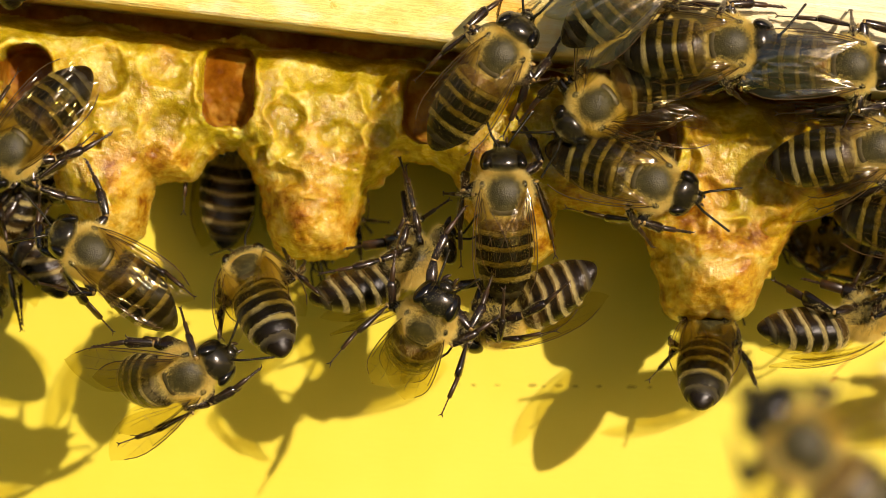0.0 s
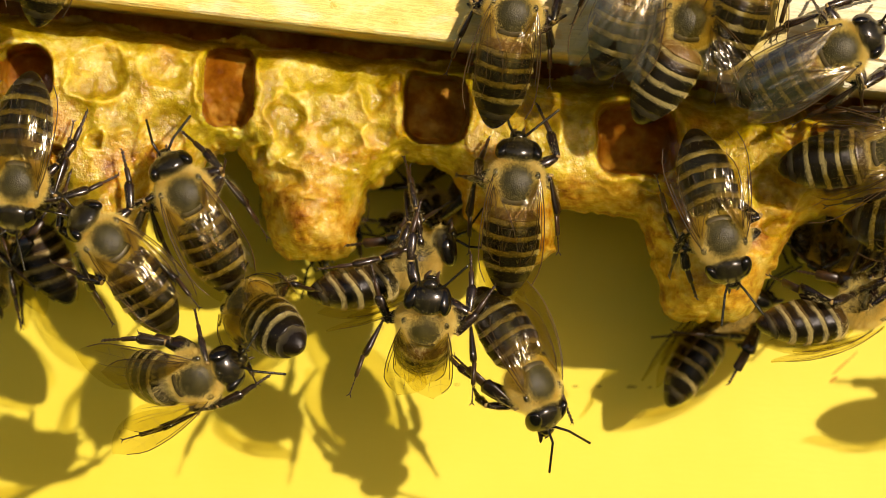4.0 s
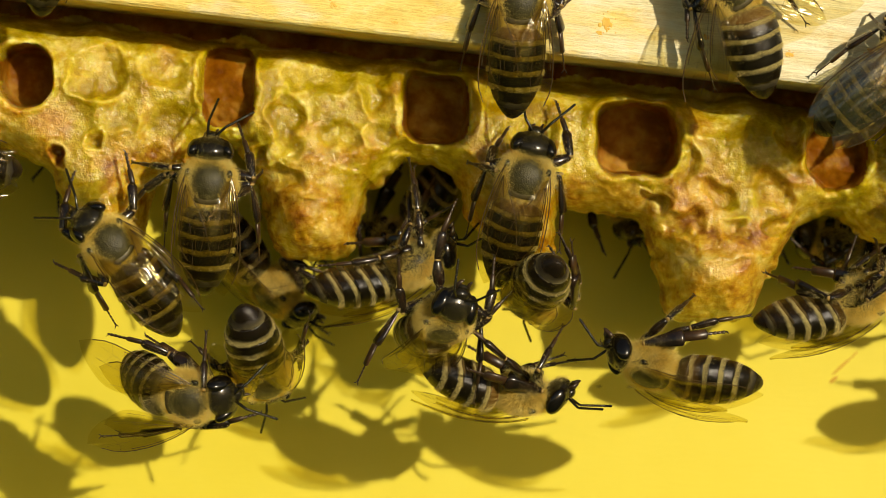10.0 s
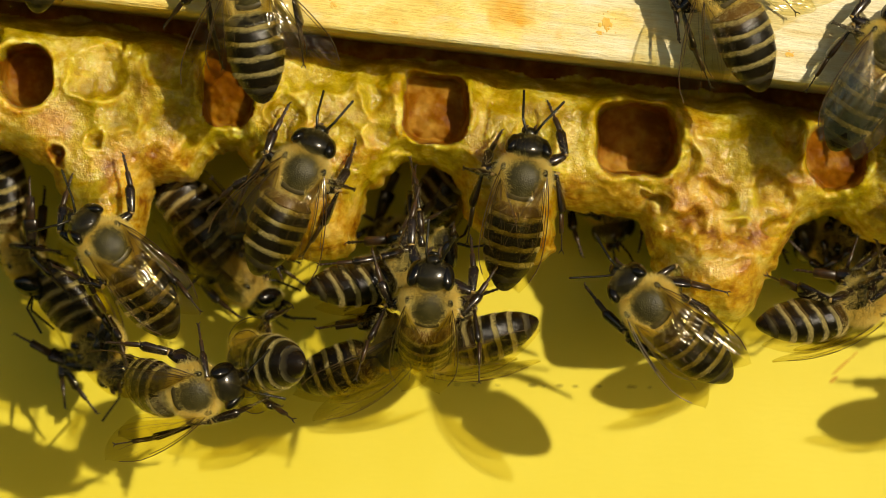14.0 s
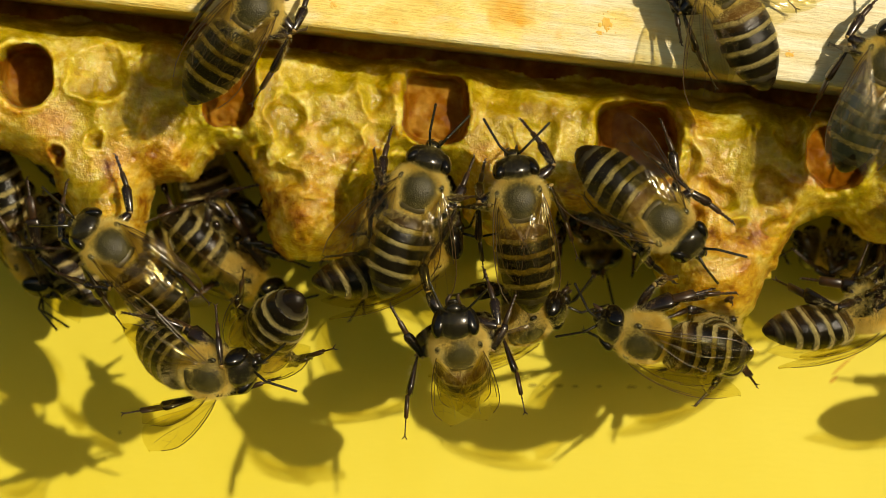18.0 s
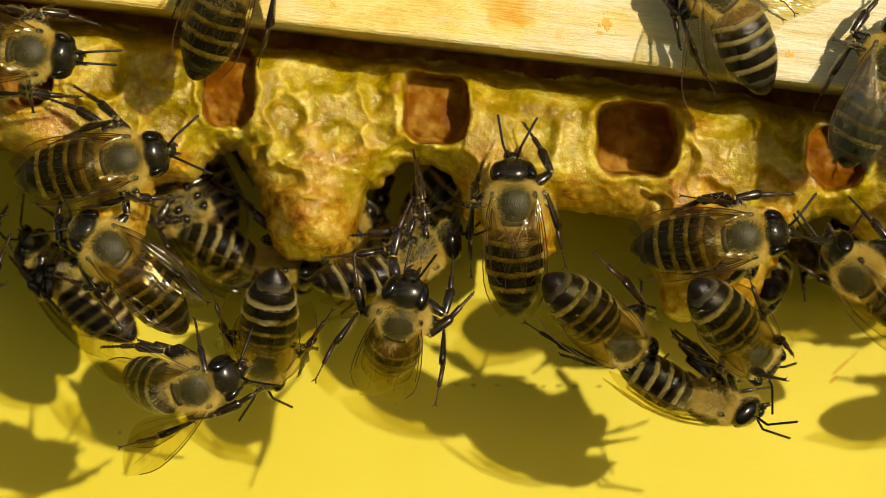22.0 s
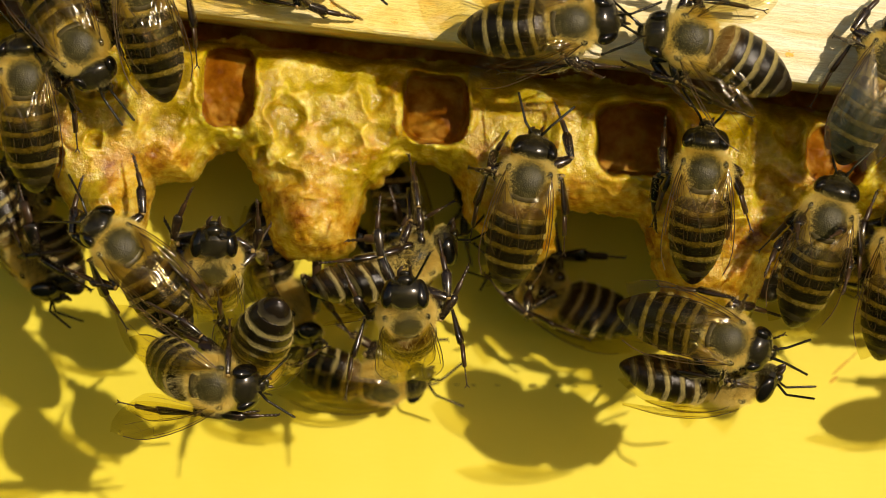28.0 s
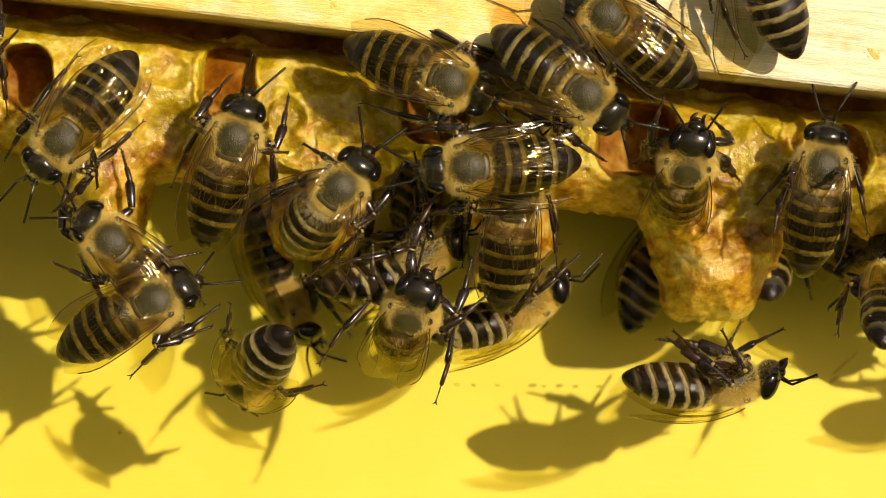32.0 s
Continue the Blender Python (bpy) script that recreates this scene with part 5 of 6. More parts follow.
    go('right_hanger', [
        (0, crawl(4.17, -2, -5.35, -158, 0, 150)),
        (1, crawl(2.52, -2, -7.54, -149, 0, 150)),
        (2, crawl(2.17, -2, -7.93, -143, 0, 150)),
        (3, crawl(1.12, -2, -11.13, -131, 0, 170)),
        (3.5, crawl(4.38, -3, -11.73, -108, 0, 165)),
        (3.7, crawl(5.34, -3, -11.16, -92, 0, 112)),
        (3.9, crawl(6.29, -3, -10.59, -76, 0, 59)),
        (4.1, crawl(7.25, -3, -10.02, -59, 0, 6)),
        (4.3, crawl(8.2, -3, -9.45, -43, 0, -47)),
        (4.5, crawl(9.16, -3, -8.88, -27, 0, -100)),
        (5.5, crawl(10.19, -4, -5.18, 11, 0, -65)),
        (6, crawl(10.23, -4, -4.66, 13, 0, -65)),
        (7, crawl(12.31, -4, -4.98, 7, 0, -65)),
        (7.5, crawl(13.77, -4, -6.05, 2, 0, -65)),
        (8, crawl(16.99, -6, -6.59, 6, 0, -30)),
        (9, crawl(18.16, -6, -5.75, 29, 0, 0)),
        (9.5, crawl(18.21, -6, -4.63, 54, 0, 0)),
        (9.65, crawl(16.97, -6, -5.34, 86, 0, 10)),
        (9.8, crawl(15.74, -6, -6.04, 118, 0, 20)),
        (10, crawl(15.68, -6, -8.7, 159, 0, 60)),
        (10.5, crawl(16.5, -6, -6.87, 158, 0, 40)),
        (11, crawl(16.35, -6, -4.31, 154, 0, 20)),
        (12, crawl(15.82, -6, -3.66, 144, 0, 20)),
        (13, crawl(16.12, -6, -4.13, 141, 0, 10)),
        (14, crawl(15.56, -6, -4.22, 135, 0, 10)),
        (14.5, crawl(15.08, -6, -4.56, 143, 0, 10)),
        (16.5, crawl(16.58, -6, -5.52, 152, 0, 40)),
        (17, crawl(17.04, -6, -6.06, 151, 0, 40)),
        (18, crawl(15.07, -6, -6.56, 162, 0, 40)),
        (18.5, crawl(14.51, -6, -4.89, 139, 0, 20)),
        (19, crawl(15.03, -6, -4.48, 86, 0, 0)),
        (19.5, crawl(17.69, -5, -0.12, 57, 0, 0)),
        (20, crawl(19.91, -5, -0.42, 9, 0, 0)),
        (21, crawl(21.91, -5, 0.15, 2, 0, 0)),
        (22, crawl(22.53, -5, 0.9, 7, 0, 0)),
        (23, crawl(20.87, -5, 0.16, 6, 0, 0)),
        (24, crawl(21.67, -5, 2.28, 49, 0, 0)),
        (25, crawl(21.43, -5, 2.41, 48, 0, 0)),
        (25.5, crawl(21.69, -5, 2.03, 48, 0, 0)),
        (28, crawl(19.61, -5, 5.71, 85, 0, 0)),
        (29, crawl(17.71, -5, 8.32, 102, 0, 0)),
        (30, crawl(17.44, -5, 8, 110, 40, 0)),
        (31, crawl(18.41, -5, 8.1, 71, 46, 0)),
        (32, crawl(18.42, -5, 6.47, 79, 47, 0)),
    ])
    go('big_bee', [
        (0, crawl(15.8, -4.5, 5, -19, 0, 0)),
        (1, crawl(20.25, -4.5, 5.79, -4, 0, 25)),
        (1.5, crawl(21.52, -4.5, 3.23, -29, 0, 0)),
        (2, crawl(21.13, -4.5, 1.43, -73, 0, 0)),
        (3, crawl(21.21, -4.5, 0.67, -84, 0, 0)),
        (3.5, crawl(21.96, -4.5, 0.56, -74, 0, 0)),
        (5.5, crawl(13.56, -4.5, 2.78, -105, 0, 0)),
        (6, crawl(12.17, -4.5, 2.49, -117, 0, 0)),
        (7, crawl(9.55, -3, -0.89, -118, 0, 0)),
        (7.5, crawl(7.41, -2, -4.26, -123, -31, 0)),
        (8, crawl(7.2, -1, -3.8, -126, -76, 0)),
        (9, crawl(7.3, -1, -4.0, -121, -78, 0)),
        (10, crawl(6.6, -1, -3.7, -124, -78, 0)),
        (11, crawl(7.1, -1, -4.3, -119, -78, 0)),
        (12, crawl(7.3, -1, -4.5, -117, -78, 0)),
        (12.5, crawl(7.2, -1, -4.7, -117, -76, 0)),
        (12.75, crawl(5.08, -1, -6.72, -134, -33, 30)),
        (13, crawl(3.65, -1, -7.41, -152, 0, 60)),
        (14, crawl(-0.97, 1, -7.59, -176, 0, 60)),
        (14.5, crawl(-1.9, 1, -6.68, -181, 0, 60)),
        (14.833, crawl(-0.6, 1.33, -6.24, -221, -23, 60)),
        (15.167, crawl(0.7, 1.67, -5.81, -262, -47, 60)),
        (15.5, crawl(2, 2, -5.38, -302, -70, 60)),
        (15.833, crawl(3.14, 1.33, -5.17, -309, -47, 20)),
        (16.167, crawl(4.28, 0.67, -4.96, -316, -23, -20)),
        (16.5, crawl(5.41, 0, -4.76, -323, 0, -60)),
        (17, crawl(5.76, 0, -5.69, -324, 0, -60)),
        (18, crawl(6.24, 2, -5.54, -339, 0, -60)),
        (19, crawl(8.25, 2, -4.84, -346, 0, -60)),
        (19.5, crawl(7.63, 0.5, -5.7, -367, 30, -40)),
        (20, crawl(7, -1, -6.56, -388, 60, -20)),
        (20.25, crawl(9.88, -1, -8.08, -395, 30, -20)),
        (20.5, crawl(12.75, -1, -9.6, -402, 0, -20)),
        (21, crawl(17.03, -1, -11.48, -404, 0, -20)),
        (21.5, crawl(18.82, -1, -11.61, -391, 0, -50)),
        (22, crawl(20.62, -1, -11.74, -377, 0, -80)),
        (22.5, crawl(22.17, -1, -10.97, -367, 0, -110)),
        (23, crawl(23.07, -1, -9.95, -357, 0, -110)),
        (24, crawl(22.73, -1, -10.8, -358, 0, -110)),
        (25, crawl(22.22, -1, -10.82, -354, 0, -110)),
        (25.5, crawl(23, -1, -10.37, -348, 0, -110)),
        (28, crawl(21.97, -1, -10.18, -358, 0, -110)),
        (29, crawl(22, -1, -10.12, -355, 0, -110)),
        (30, crawl(22.84, -1, -9.95, -352, 0, -110)),
        (31, crawl(22.31, -1, -10.2, -346, 0, -110)),
        (32, crawl(22.24, -1, -10.2, -352, 0, -110)),
    ])
    go('under_mid', [
        (0, crawl(-10.2, 13.5, 3.63, -78, 0, -100)),
        (5.3, crawl(-10.2, 13.5, 3.63, -78, 0, -100)),
        (6.5, crawl(-7.4, 2, -7.8, -52, 0, -100)),
        (7, crawl(-6.9, 2, -8.9, -48, 0, -100)),
        (7.5, crawl(-5.0, 1.5, -10.5, -38, 0, -100)),
        (8, crawl(-1.3, -2, -11.2, -9, 0, -100)),
        (9, crawl(0.87, -2, -12.69, -3, 0, -100)),
        (9.5, crawl(2.78, -2, -9.67, 13, 0, -100)),
        (10, crawl(6.05, -2, -11.05, -2, 0, -100)),
        (10.5, crawl(11.84, -2, -9.11, -4, 0, -100)),
        (11, crawl(15.67, -2, -10.28, -5, 0, -100)),
        (11.5, crawl(20.86, -1, -8.74, -1, 0, -100)),
        (12, crawl(21.63, 1, -7.42, 28, 0, -100)),
        (13, crawl(23.8, 13.5, 1.61, 79, 0, -100)),
        (32, crawl(23.65, 13.5, 2.72, 90, 0, -100)),
    ])
    go('late_under', [
        (0, crawl(-10.53, 13.5, 2.77, -80, 0, -40)),
        (12.8, crawl(-10.53, 13.5, 2.77, -80, 0, -40)),
        (13.4, crawl(-7.19, 7.25, -2.26, -23, 0, -40)),
        (14, crawl(-3.85, 1, -7.28, 34, 0, -40)),
        (14.5, crawl(-3.67, 1, -8.98, 37, 0, -20)),
        (15, crawl(-5, 7.25, -3.95, -7, 0, -20)),
        (15.5, crawl(-6.32, 13.5, 1.09, -51, 0, -20)),
        (22.8, crawl(-8.59, 13.5, 1.5, -73, 0, -20)),
        (23.2, crawl(-9.05, 13.5, -2.42, -85, 34, -10)),
        (23.6, crawl(-9.51, 13.5, -6.34, -96, 68, 0)),
        (24, crawl(-9.64, 13.5, -7.33, -97, 64, 0)),
        (24.5, crawl(-8.69, 13.5, -7.99, -78, 68, 0)),
        (25, crawl(-7.19, 13.5, -8.84, -63, 61, -10)),
        (25.167, crawl(-5.98, 13.5, -9.47, -45, 40, -33)),
        (25.333, crawl(-4.77, 13.5, -10.11, -27, 20, -57)),
        (25.5, crawl(-3.56, 13.5, -10.74, -9, 0, -80)),
        (28, crawl(-4.76, 13.5, -10.53, -1, 0, -50)),
        (28.5, crawl(-1.84, -9, -10.9, 9, 0, -80)),
        (29, crawl(1.04, -9, -6.88, 30, 0, -105)),
        (29.5, crawl(1.97, -9, -6.84, 39, 0, -105)),
        (30, crawl(2.21, -9, -6.68, 51, 0, -105)),
        (31, crawl(5.39, -3, -4.16, 39, 0, -105)),
        (32, crawl(6.66, 2, -4.22, 33, 0, -105)),
    ])
    go('bar_bee', [
        (0, crawl(11.53, -5, 10.8, -142, 0, 0)),
        (0.5, crawl(12.02, -4, 10.64, -176, 0, 0)),
        (1, crawl(12.51, -3, 10.49, -210, 0, 0)),
        (1.5, crawl(13.8, -4.5, 11.76, -262, 0, 0)),
        (2, crawl(15.08, -6, 13.03, -315, 0, 0)),
        (3, crawl(17.99, -9, 16.37, -287, 0, 0)),
        (3.5, crawl(18.15, -9, 17.65, -286, 0, 0)),
        (5.5, crawl(18.79, -7, 13.37, -244, 0, 0)),
        (6, crawl(17.33, -7, 14.23, -238, 0, 0)),
        (6.5, crawl(18.78, -9, 16.72, -255, 0, 0)),
        (7, crawl(20.96, -9.8, 19.47, -271, 0, 0)),
        (8, crawl(20.67, -9.8, 19.35, -231, 0, 0)),
        (9, crawl(21.38, -9.8, 19.13, -234, 0, 0)),
        (10, crawl(21.46, -9.8, 19.25, -236, 0, 0)),
        (11, crawl(20.52, -9.8, 19.14, -230, 0, 0)),
        (12, crawl(20.31, -9.8, 19.17, -229, 0, 0)),
        (13, crawl(20.2, -9.8, 19.37, -225, 0, 0)),
        (14, crawl(20.45, -9.8, 19.46, -230, 0, 0)),
        (17, crawl(20.36, -9.8, 19.12, -229, 0, 0)),
        (18, crawl(20.41, -9.8, 19.4, -227, 0, 0)),
        (19, crawl(20.53, -9.8, 19.42, -224, 0, 0)),
        (20, crawl(20.45, -9.8, 19.17, -226, 0, 0)),
        (22, crawl(20.3, -9.8, 19.08, -227, 0, 0)),
        (24, crawl(20.42, -9.8, 18.71, -227, 0, 0)),
        (25, crawl(20.24, -9.8, 19.08, -227, 0, 0)),
        (25.5, crawl(20.45, -9.8, 19.08, -227, 0, 0)),
        (28, crawl(18.34, -9.8, 15.56, -190, 0, 0)),
        (29, crawl(20.5, -9.8, 19.15, -228, 0, 0)),
        (30, crawl(20.47, -9.8, 15.71, -222, 0, 0)),
        (31, crawl(22.99, -9.8, 20.24, -225, 0, 0)),
        (32, crawl(22.73, -9.8, 21.8, -228, 0, 0)),
    ])
    go('white_wing', [
        (0, crawl(15.57, -9.8, 20.66, 39, 0, 0)),
        (1, crawl(15.25, -9.8, 20.54, 44, 0, 0)),
        (2, crawl(14.52, -9.8, 21.9, 52, 0, 0)),
        (3, crawl(13.78, -9.8, 21.18, 68, 0, 0)),
        (3.5, crawl(14.11, -9.8, 20.89, 70, 0, 0)),
        (5.5, crawl(14.9, -9.8, 20.47, 76, 0, 0)),
        (6, crawl(14.32, -9.8, 21.3, 73, 0, 0)),
        (7, crawl(13.99, -9.8, 21.18, 79, 0, 0)),
        (8, crawl(13.97, -9.8, 21.3, 79, 0, 0)),
        (8.5, crawl(13.87, -9.8, 22.57, 76, 0, 0)),
        (9, crawl(13.75, -9.8, 23.86, 76, 0, 0)),
        (10, crawl(14.11, -9.8, 29.12, 82, 0, 0)),
        (32, crawl(14.11, -9.8, 29.12, 82, 0, 0)),
    ])
    go('centre_visitor', [
        (0, crawl(5.62, -9.8, 31.05, 32, 0, 0)),
        (26.5, crawl(4.76, -9.8, 30.53, 13, 0, 0)),
        (28, crawl(9.55, -9.8, 16.75, 5, 0, 0)),
        (28.5, crawl(10.58, -9.8, 14.83, -8, 0, 0)),
        (29, crawl(9.87, -9.8, 13.61, -21, 0, 0)),
        (29.5, crawl(9.5, -9.8, 13.21, -55, 0, 0)),
        (30, crawl(9.12, -8, 12.14, -81, 0, 0)),
        (31, crawl(7.46, -8, 12.52, -91, 0, 0)),
        (31.5, crawl(9.51, -8.6, 12.56, -58, 0, 0)),
        (32, crawl(10.57, -8.6, 11.47, -36, 0, 0)),
    ])
    go('slope_walker', [
        (0, crawl(-13.11, -9, 30.85, 14, 0, 0)),
        (27, crawl(-13.11, -9, 30.85, 14, 0, 0)),
        (28, crawl(-10.09, -9, 21.33, -7, 0, 0)),
        (29, crawl(-6.02, -9, 15.86, -9, 0, 0)),
        (29.3, crawl(-5.36, -9, 15.36, -11, 0, 0)),
        (30, crawl(-1.79, -9, 14.91, -7, 0, 0)),
        (30.3, crawl(0.35, -7, 13.31, -23, 0, 0)),
        (31, crawl(1.45, -7, 11.47, -41, 0, 0)),
        (32, crawl(0.45, -7, 12.5, -21, 0, 0)),
    ])
    go('cross_bee', [
        (0, crawl(17.61, -8.6, 31.31, -130, 0, 0)),
        (29, crawl(18.1, -8.6, 28.03, -119, 0, 0)),
        (30, crawl(14.2, -8.6, 17.61, -126, 0, 0)),
        (31, crawl(10.36, -8.6, 10.56, -123, 0, 0)),
        (31.4, crawl(6.21, -8.6, 8.31, -171, 0, 0)),
        (31.7, crawl(3.46, -8.6, 6.65, -174, 0, 0)),
        (32, crawl(1.87, -8.6, 6.06, -176, 0, 0)),
    ])
    go('late_right', [
        (0, crawl(40.91, -9, 10.24, 135, 0, 0)),
        (29.5, crawl(40.91, -9, 10.24, 135, 0, 0)),
        (30.5, crawl(31.03, -9, 9.74, 156, 0, 0)),
        (31, crawl(24.46, -9, 12.65, 153, 0, 0)),
        (31.5, crawl(17.68, -9, 15.61, 152, 0, 0)),
        (32, crawl(12.1, -9, 17.3, 144, 0, 0)),
    ])
    go('edge_right', [
        (0, crawl(30.36, -9, 13.67, -2, 0, 0)),
        (1, crawl(29.45, -9, 14.37, 12, 0, 0)),
        (2, crawl(29.13, -9, 14.22, 13, 0, 0)),
        (3, crawl(29.6, -9, 15, 22, 0, 0)),
        (3.5, crawl(29.17, -9, 14.7, 31, 0, 0)),
        (5.5, crawl(31.51, -9, 15.2, 3, 0, 0)),
        (6, crawl(32.11, -9, 14.7, 9, 0, 0)),
        (7, crawl(33.45, -9, 12.71, 3, 0, 0)),
        (8, crawl(32.66, -9, 12.73, 32, 0, 0)),
        (9, crawl(33.34, -9, 13.28, 33, 0, 0)),
        (10, crawl(34.47, -9, 14.07, 39, 0, 0)),
        (11, crawl(34.69, -9, 16.04, 62, 0, 0)),
        (12, crawl(34, -9, 15.4, 63, 0, 0)),
        (13, crawl(33.09, -9, 14.95, 62, 0, 0)),
        (14, crawl(33.05, -9, 14.89, 62, 0, 0)),
        (17, crawl(33.18, -9, 14.21, 63, 0, 0)),
        (18, crawl(32.96, -9, 13.66, 68, 0, 0)),
        (20, crawl(33.49, -9, 14.29, 68, 0, 0)),
        (22, crawl(33.27, -9, 13.95, 67, 0, 0)),
        (25, crawl(33.12, -9, 14.01, 68, 0, 0)),
        (28, crawl(33.22, -9, 14.06, 65, 0, 0)),
        (29, crawl(33.58, -9, 13.72, 63, 0, 0)),
        (30, crawl(37.07, -9, 14.95, 32, 0, 0)),
        (31, crawl(42.54, -9, 15.42, 43, 0, 0)),
        (32, crawl(42.54, -9, 15.42, 43, 0, 0)),
    ])
    go('top_right', [
        (0, crawl(21.34, -9, 15.19, 4, 0, 0)),
        (1, crawl(21.39, -9, 16.86, 24, 0, 0)),
        (2, crawl(23.58, -9, 19.59, 45, 0, 0)),
        (3, crawl(24.72, -9, 21.14, 64, 0, 0)),
        (3.5, crawl(24.41, -9, 21.34, 68, 0, 0)),
        (5.5, crawl(20.18, -9, 24.69, 85, 0, 0)),
        (6, crawl(21.56, -9, 28.17, 87, 0, 0)),
        (8, crawl(21.58, -9, 34.68, 86, 0, 0)),
        (32, crawl(21.58, -9, 34.68, 86, 0, 0)),
    ])
    go('side_right', [
        (0, crawl(32.78, -4.5, 7.65, 10, 0, 0)),
        (2, crawl(33.09, -4.5, 7.84, 15, 0, 0)),
        (3.5, crawl(33.4, -4.5, 8.05, 12, 0, 0)),
        (5.5, crawl(35.22, -4.5, 3.37, 0, 0, 0)),
        (6, crawl(35.28, -4.5, 3.21, 1, 0, 0)),
        (7, crawl(39.02, -4.5, 1.91, 1, 0, 0)),
        (8, crawl(39.23, -4.5, 3.87, 0, 0, 0)),
        (9, crawl(43.5, -4.5, 3.46, 0, 0, 0)),
        (32, crawl(43.5, -4.5, 3.46, 0, 0, 0)),
    ])
    go('low_right_side', [
        (0, crawl(38.17, -2, 0.96, -13, 0, 0)),
        (3.5, crawl(38.2, -2, 0.91, -10, 0, 0)),
        (5.5, crawl(43.62, -2, 1.09, -5, 0, 0)),
        (32, crawl(43.62, -2, 1.09, -5, 0, 0)),
    ])
    go('right_hang_side', [
        (0, crawl(32.48, -1, -5.23, 19, 0, -112)),
        (3, crawl(32.32, -1, -4.49, 21, 0, -112)),
        (6, crawl(32.28, -1, -3.9, 28, 0, -112)),
        (9, crawl(32.06, -1, -3.82, 25, 0, -112)),
        (13, crawl(32.19, -1, -3.84, 27, 0, -112)),
        (17, crawl(32.32, -1, -4.49, 21, 0, -112)),
        (18, crawl(32.75, -1, -4.56, 25, 0, -112)),
        (19, crawl(34.54, -1, -5.75, 17, 0, -112)),
        (20, crawl(35.38, 3, -2.26, 18, 0, -60)),
        (20.333, crawl(34.77, 1.33, -2.28, 58, 0, -30)),
        (20.667, crawl(34.15, -0.33, -2.3, 98, 0, 0)),
        (21, crawl(33.53, -2, -2.32, 137, 0, 30)),
        (22, crawl(31.78, -2, -1.8, 136, 0, 40)),
        (23, crawl(32.5, -2, -3.58, 169, 0, 40)),
        (23.5, crawl(32.69, -2, -2.15, 131, 0, 20)),
        (24, crawl(32.88, -2, -0.71, 94, 0, 0)),
        (25, crawl(33.23, -2, 0.58, 91, 0, 0)),
        (25.5, crawl(33.49, -2, 0.58, 92, 0, 0)),
        (28, crawl(34.77, -2, -0.32, 81, 0, 0)),
        (29, crawl(34.88, -2, 0.04, 74, 0, 0)),
        (29.5, crawl(36.71, 0, -1.48, 23, 0, 0)),
        (30, crawl(38.54, 2, -3, -29, 0, 0)),
        (32, crawl(40.57, 2, -2.88, -27, 0, 0)),
    ])
    go('hole_bee', [
        (0, crawl(22.97, 13.5, 0.54, -91, 0, 170)),
        (4.5, crawl(22.97, 13.5, 0.54, -91, 0, 170)),
        (5.5, crawl(16.48, 12, 2.78, -89, 0, 170)),
        (7, crawl(15.58, 12, 3.23, -89, 0, 170)),
        (8, crawl(14.91, 12, 4.43, -80, 0, 170)),
        (12, crawl(14.38, 12, 4.01, -77, 0, 170)),
        (13, crawl(13.56, 12, 3.98, -80, 0, 170)),
        (14, crawl(13.11, 12, 3.98, -80, 0, 170)),
        (17, crawl(13.11, 12, 3.98, -80, 0, 170)),
        (18, crawl(12.46, 12, 1.88, -88, 0, 170)),
        (18.3, crawl(12.66, 9.5, -1.53, -63, 0, 115)),
        (18.6, crawl(12.87, 7, -4.95, -39, 0, 60)),
        (18.8, crawl(12.46, 4, -5.8, -35, 0, 20)),
        (19, crawl(12.06, 1, -6.66, -31, 0, -20)),
        (20, crawl(15.17, -1, -8.51, -37, 0, -20)),
        (21, crawl(13.65, -3, -4.91, -5, 0, -15)),
        (22, crawl(13.43, -3, -6.85, -37, -39, -15)),
        (22.6, crawl(13.7, -3, -5.55, -21, -51, -15)),
        (23, crawl(14, -3, -4.8, -6, -58, 0)),
        (23.5, crawl(13.42, 2, -4.15, 34, -65, 0)),
        (24, crawl(12.84, 7, -3.5, 74, -71, 0)),
        (24.5, crawl(13.13, 7, -2.27, 83, -35, 0)),
        (25, crawl(13.42, 7, -1.05, 93, 0, 0)),
        (25.5, crawl(12.93, 7, 0.26, 98, 0, 0)),
        (25.933, crawl(14.41, 4.67, -1, 56, 0, 0)),
        (26.367, crawl(15.88, 2.33, -2.26, 15, 0, 0)),
        (26.8, crawl(17.35, 0, -3.52, -27, 0, 0)),
        (28, crawl(21.35, -5, -6.84, -17, 0, 0)),
        (28.5, crawl(24.8, -5, -6.07, -15, 0, 0)),
        (29, crawl(26.35, -5, -6.06, -14, 0, 0)),
        (30, crawl(32.37, -5, -6.15, -10, 0, 0)),
        (30.5, crawl(32.76, -5, -5.75, 7, 0, 0)),
        (31, crawl(31.03, -5, -4.51, 44, -48, 0)),
        (32, crawl(33.79, -5, -2.87, 71, -68, 0)),
    ])
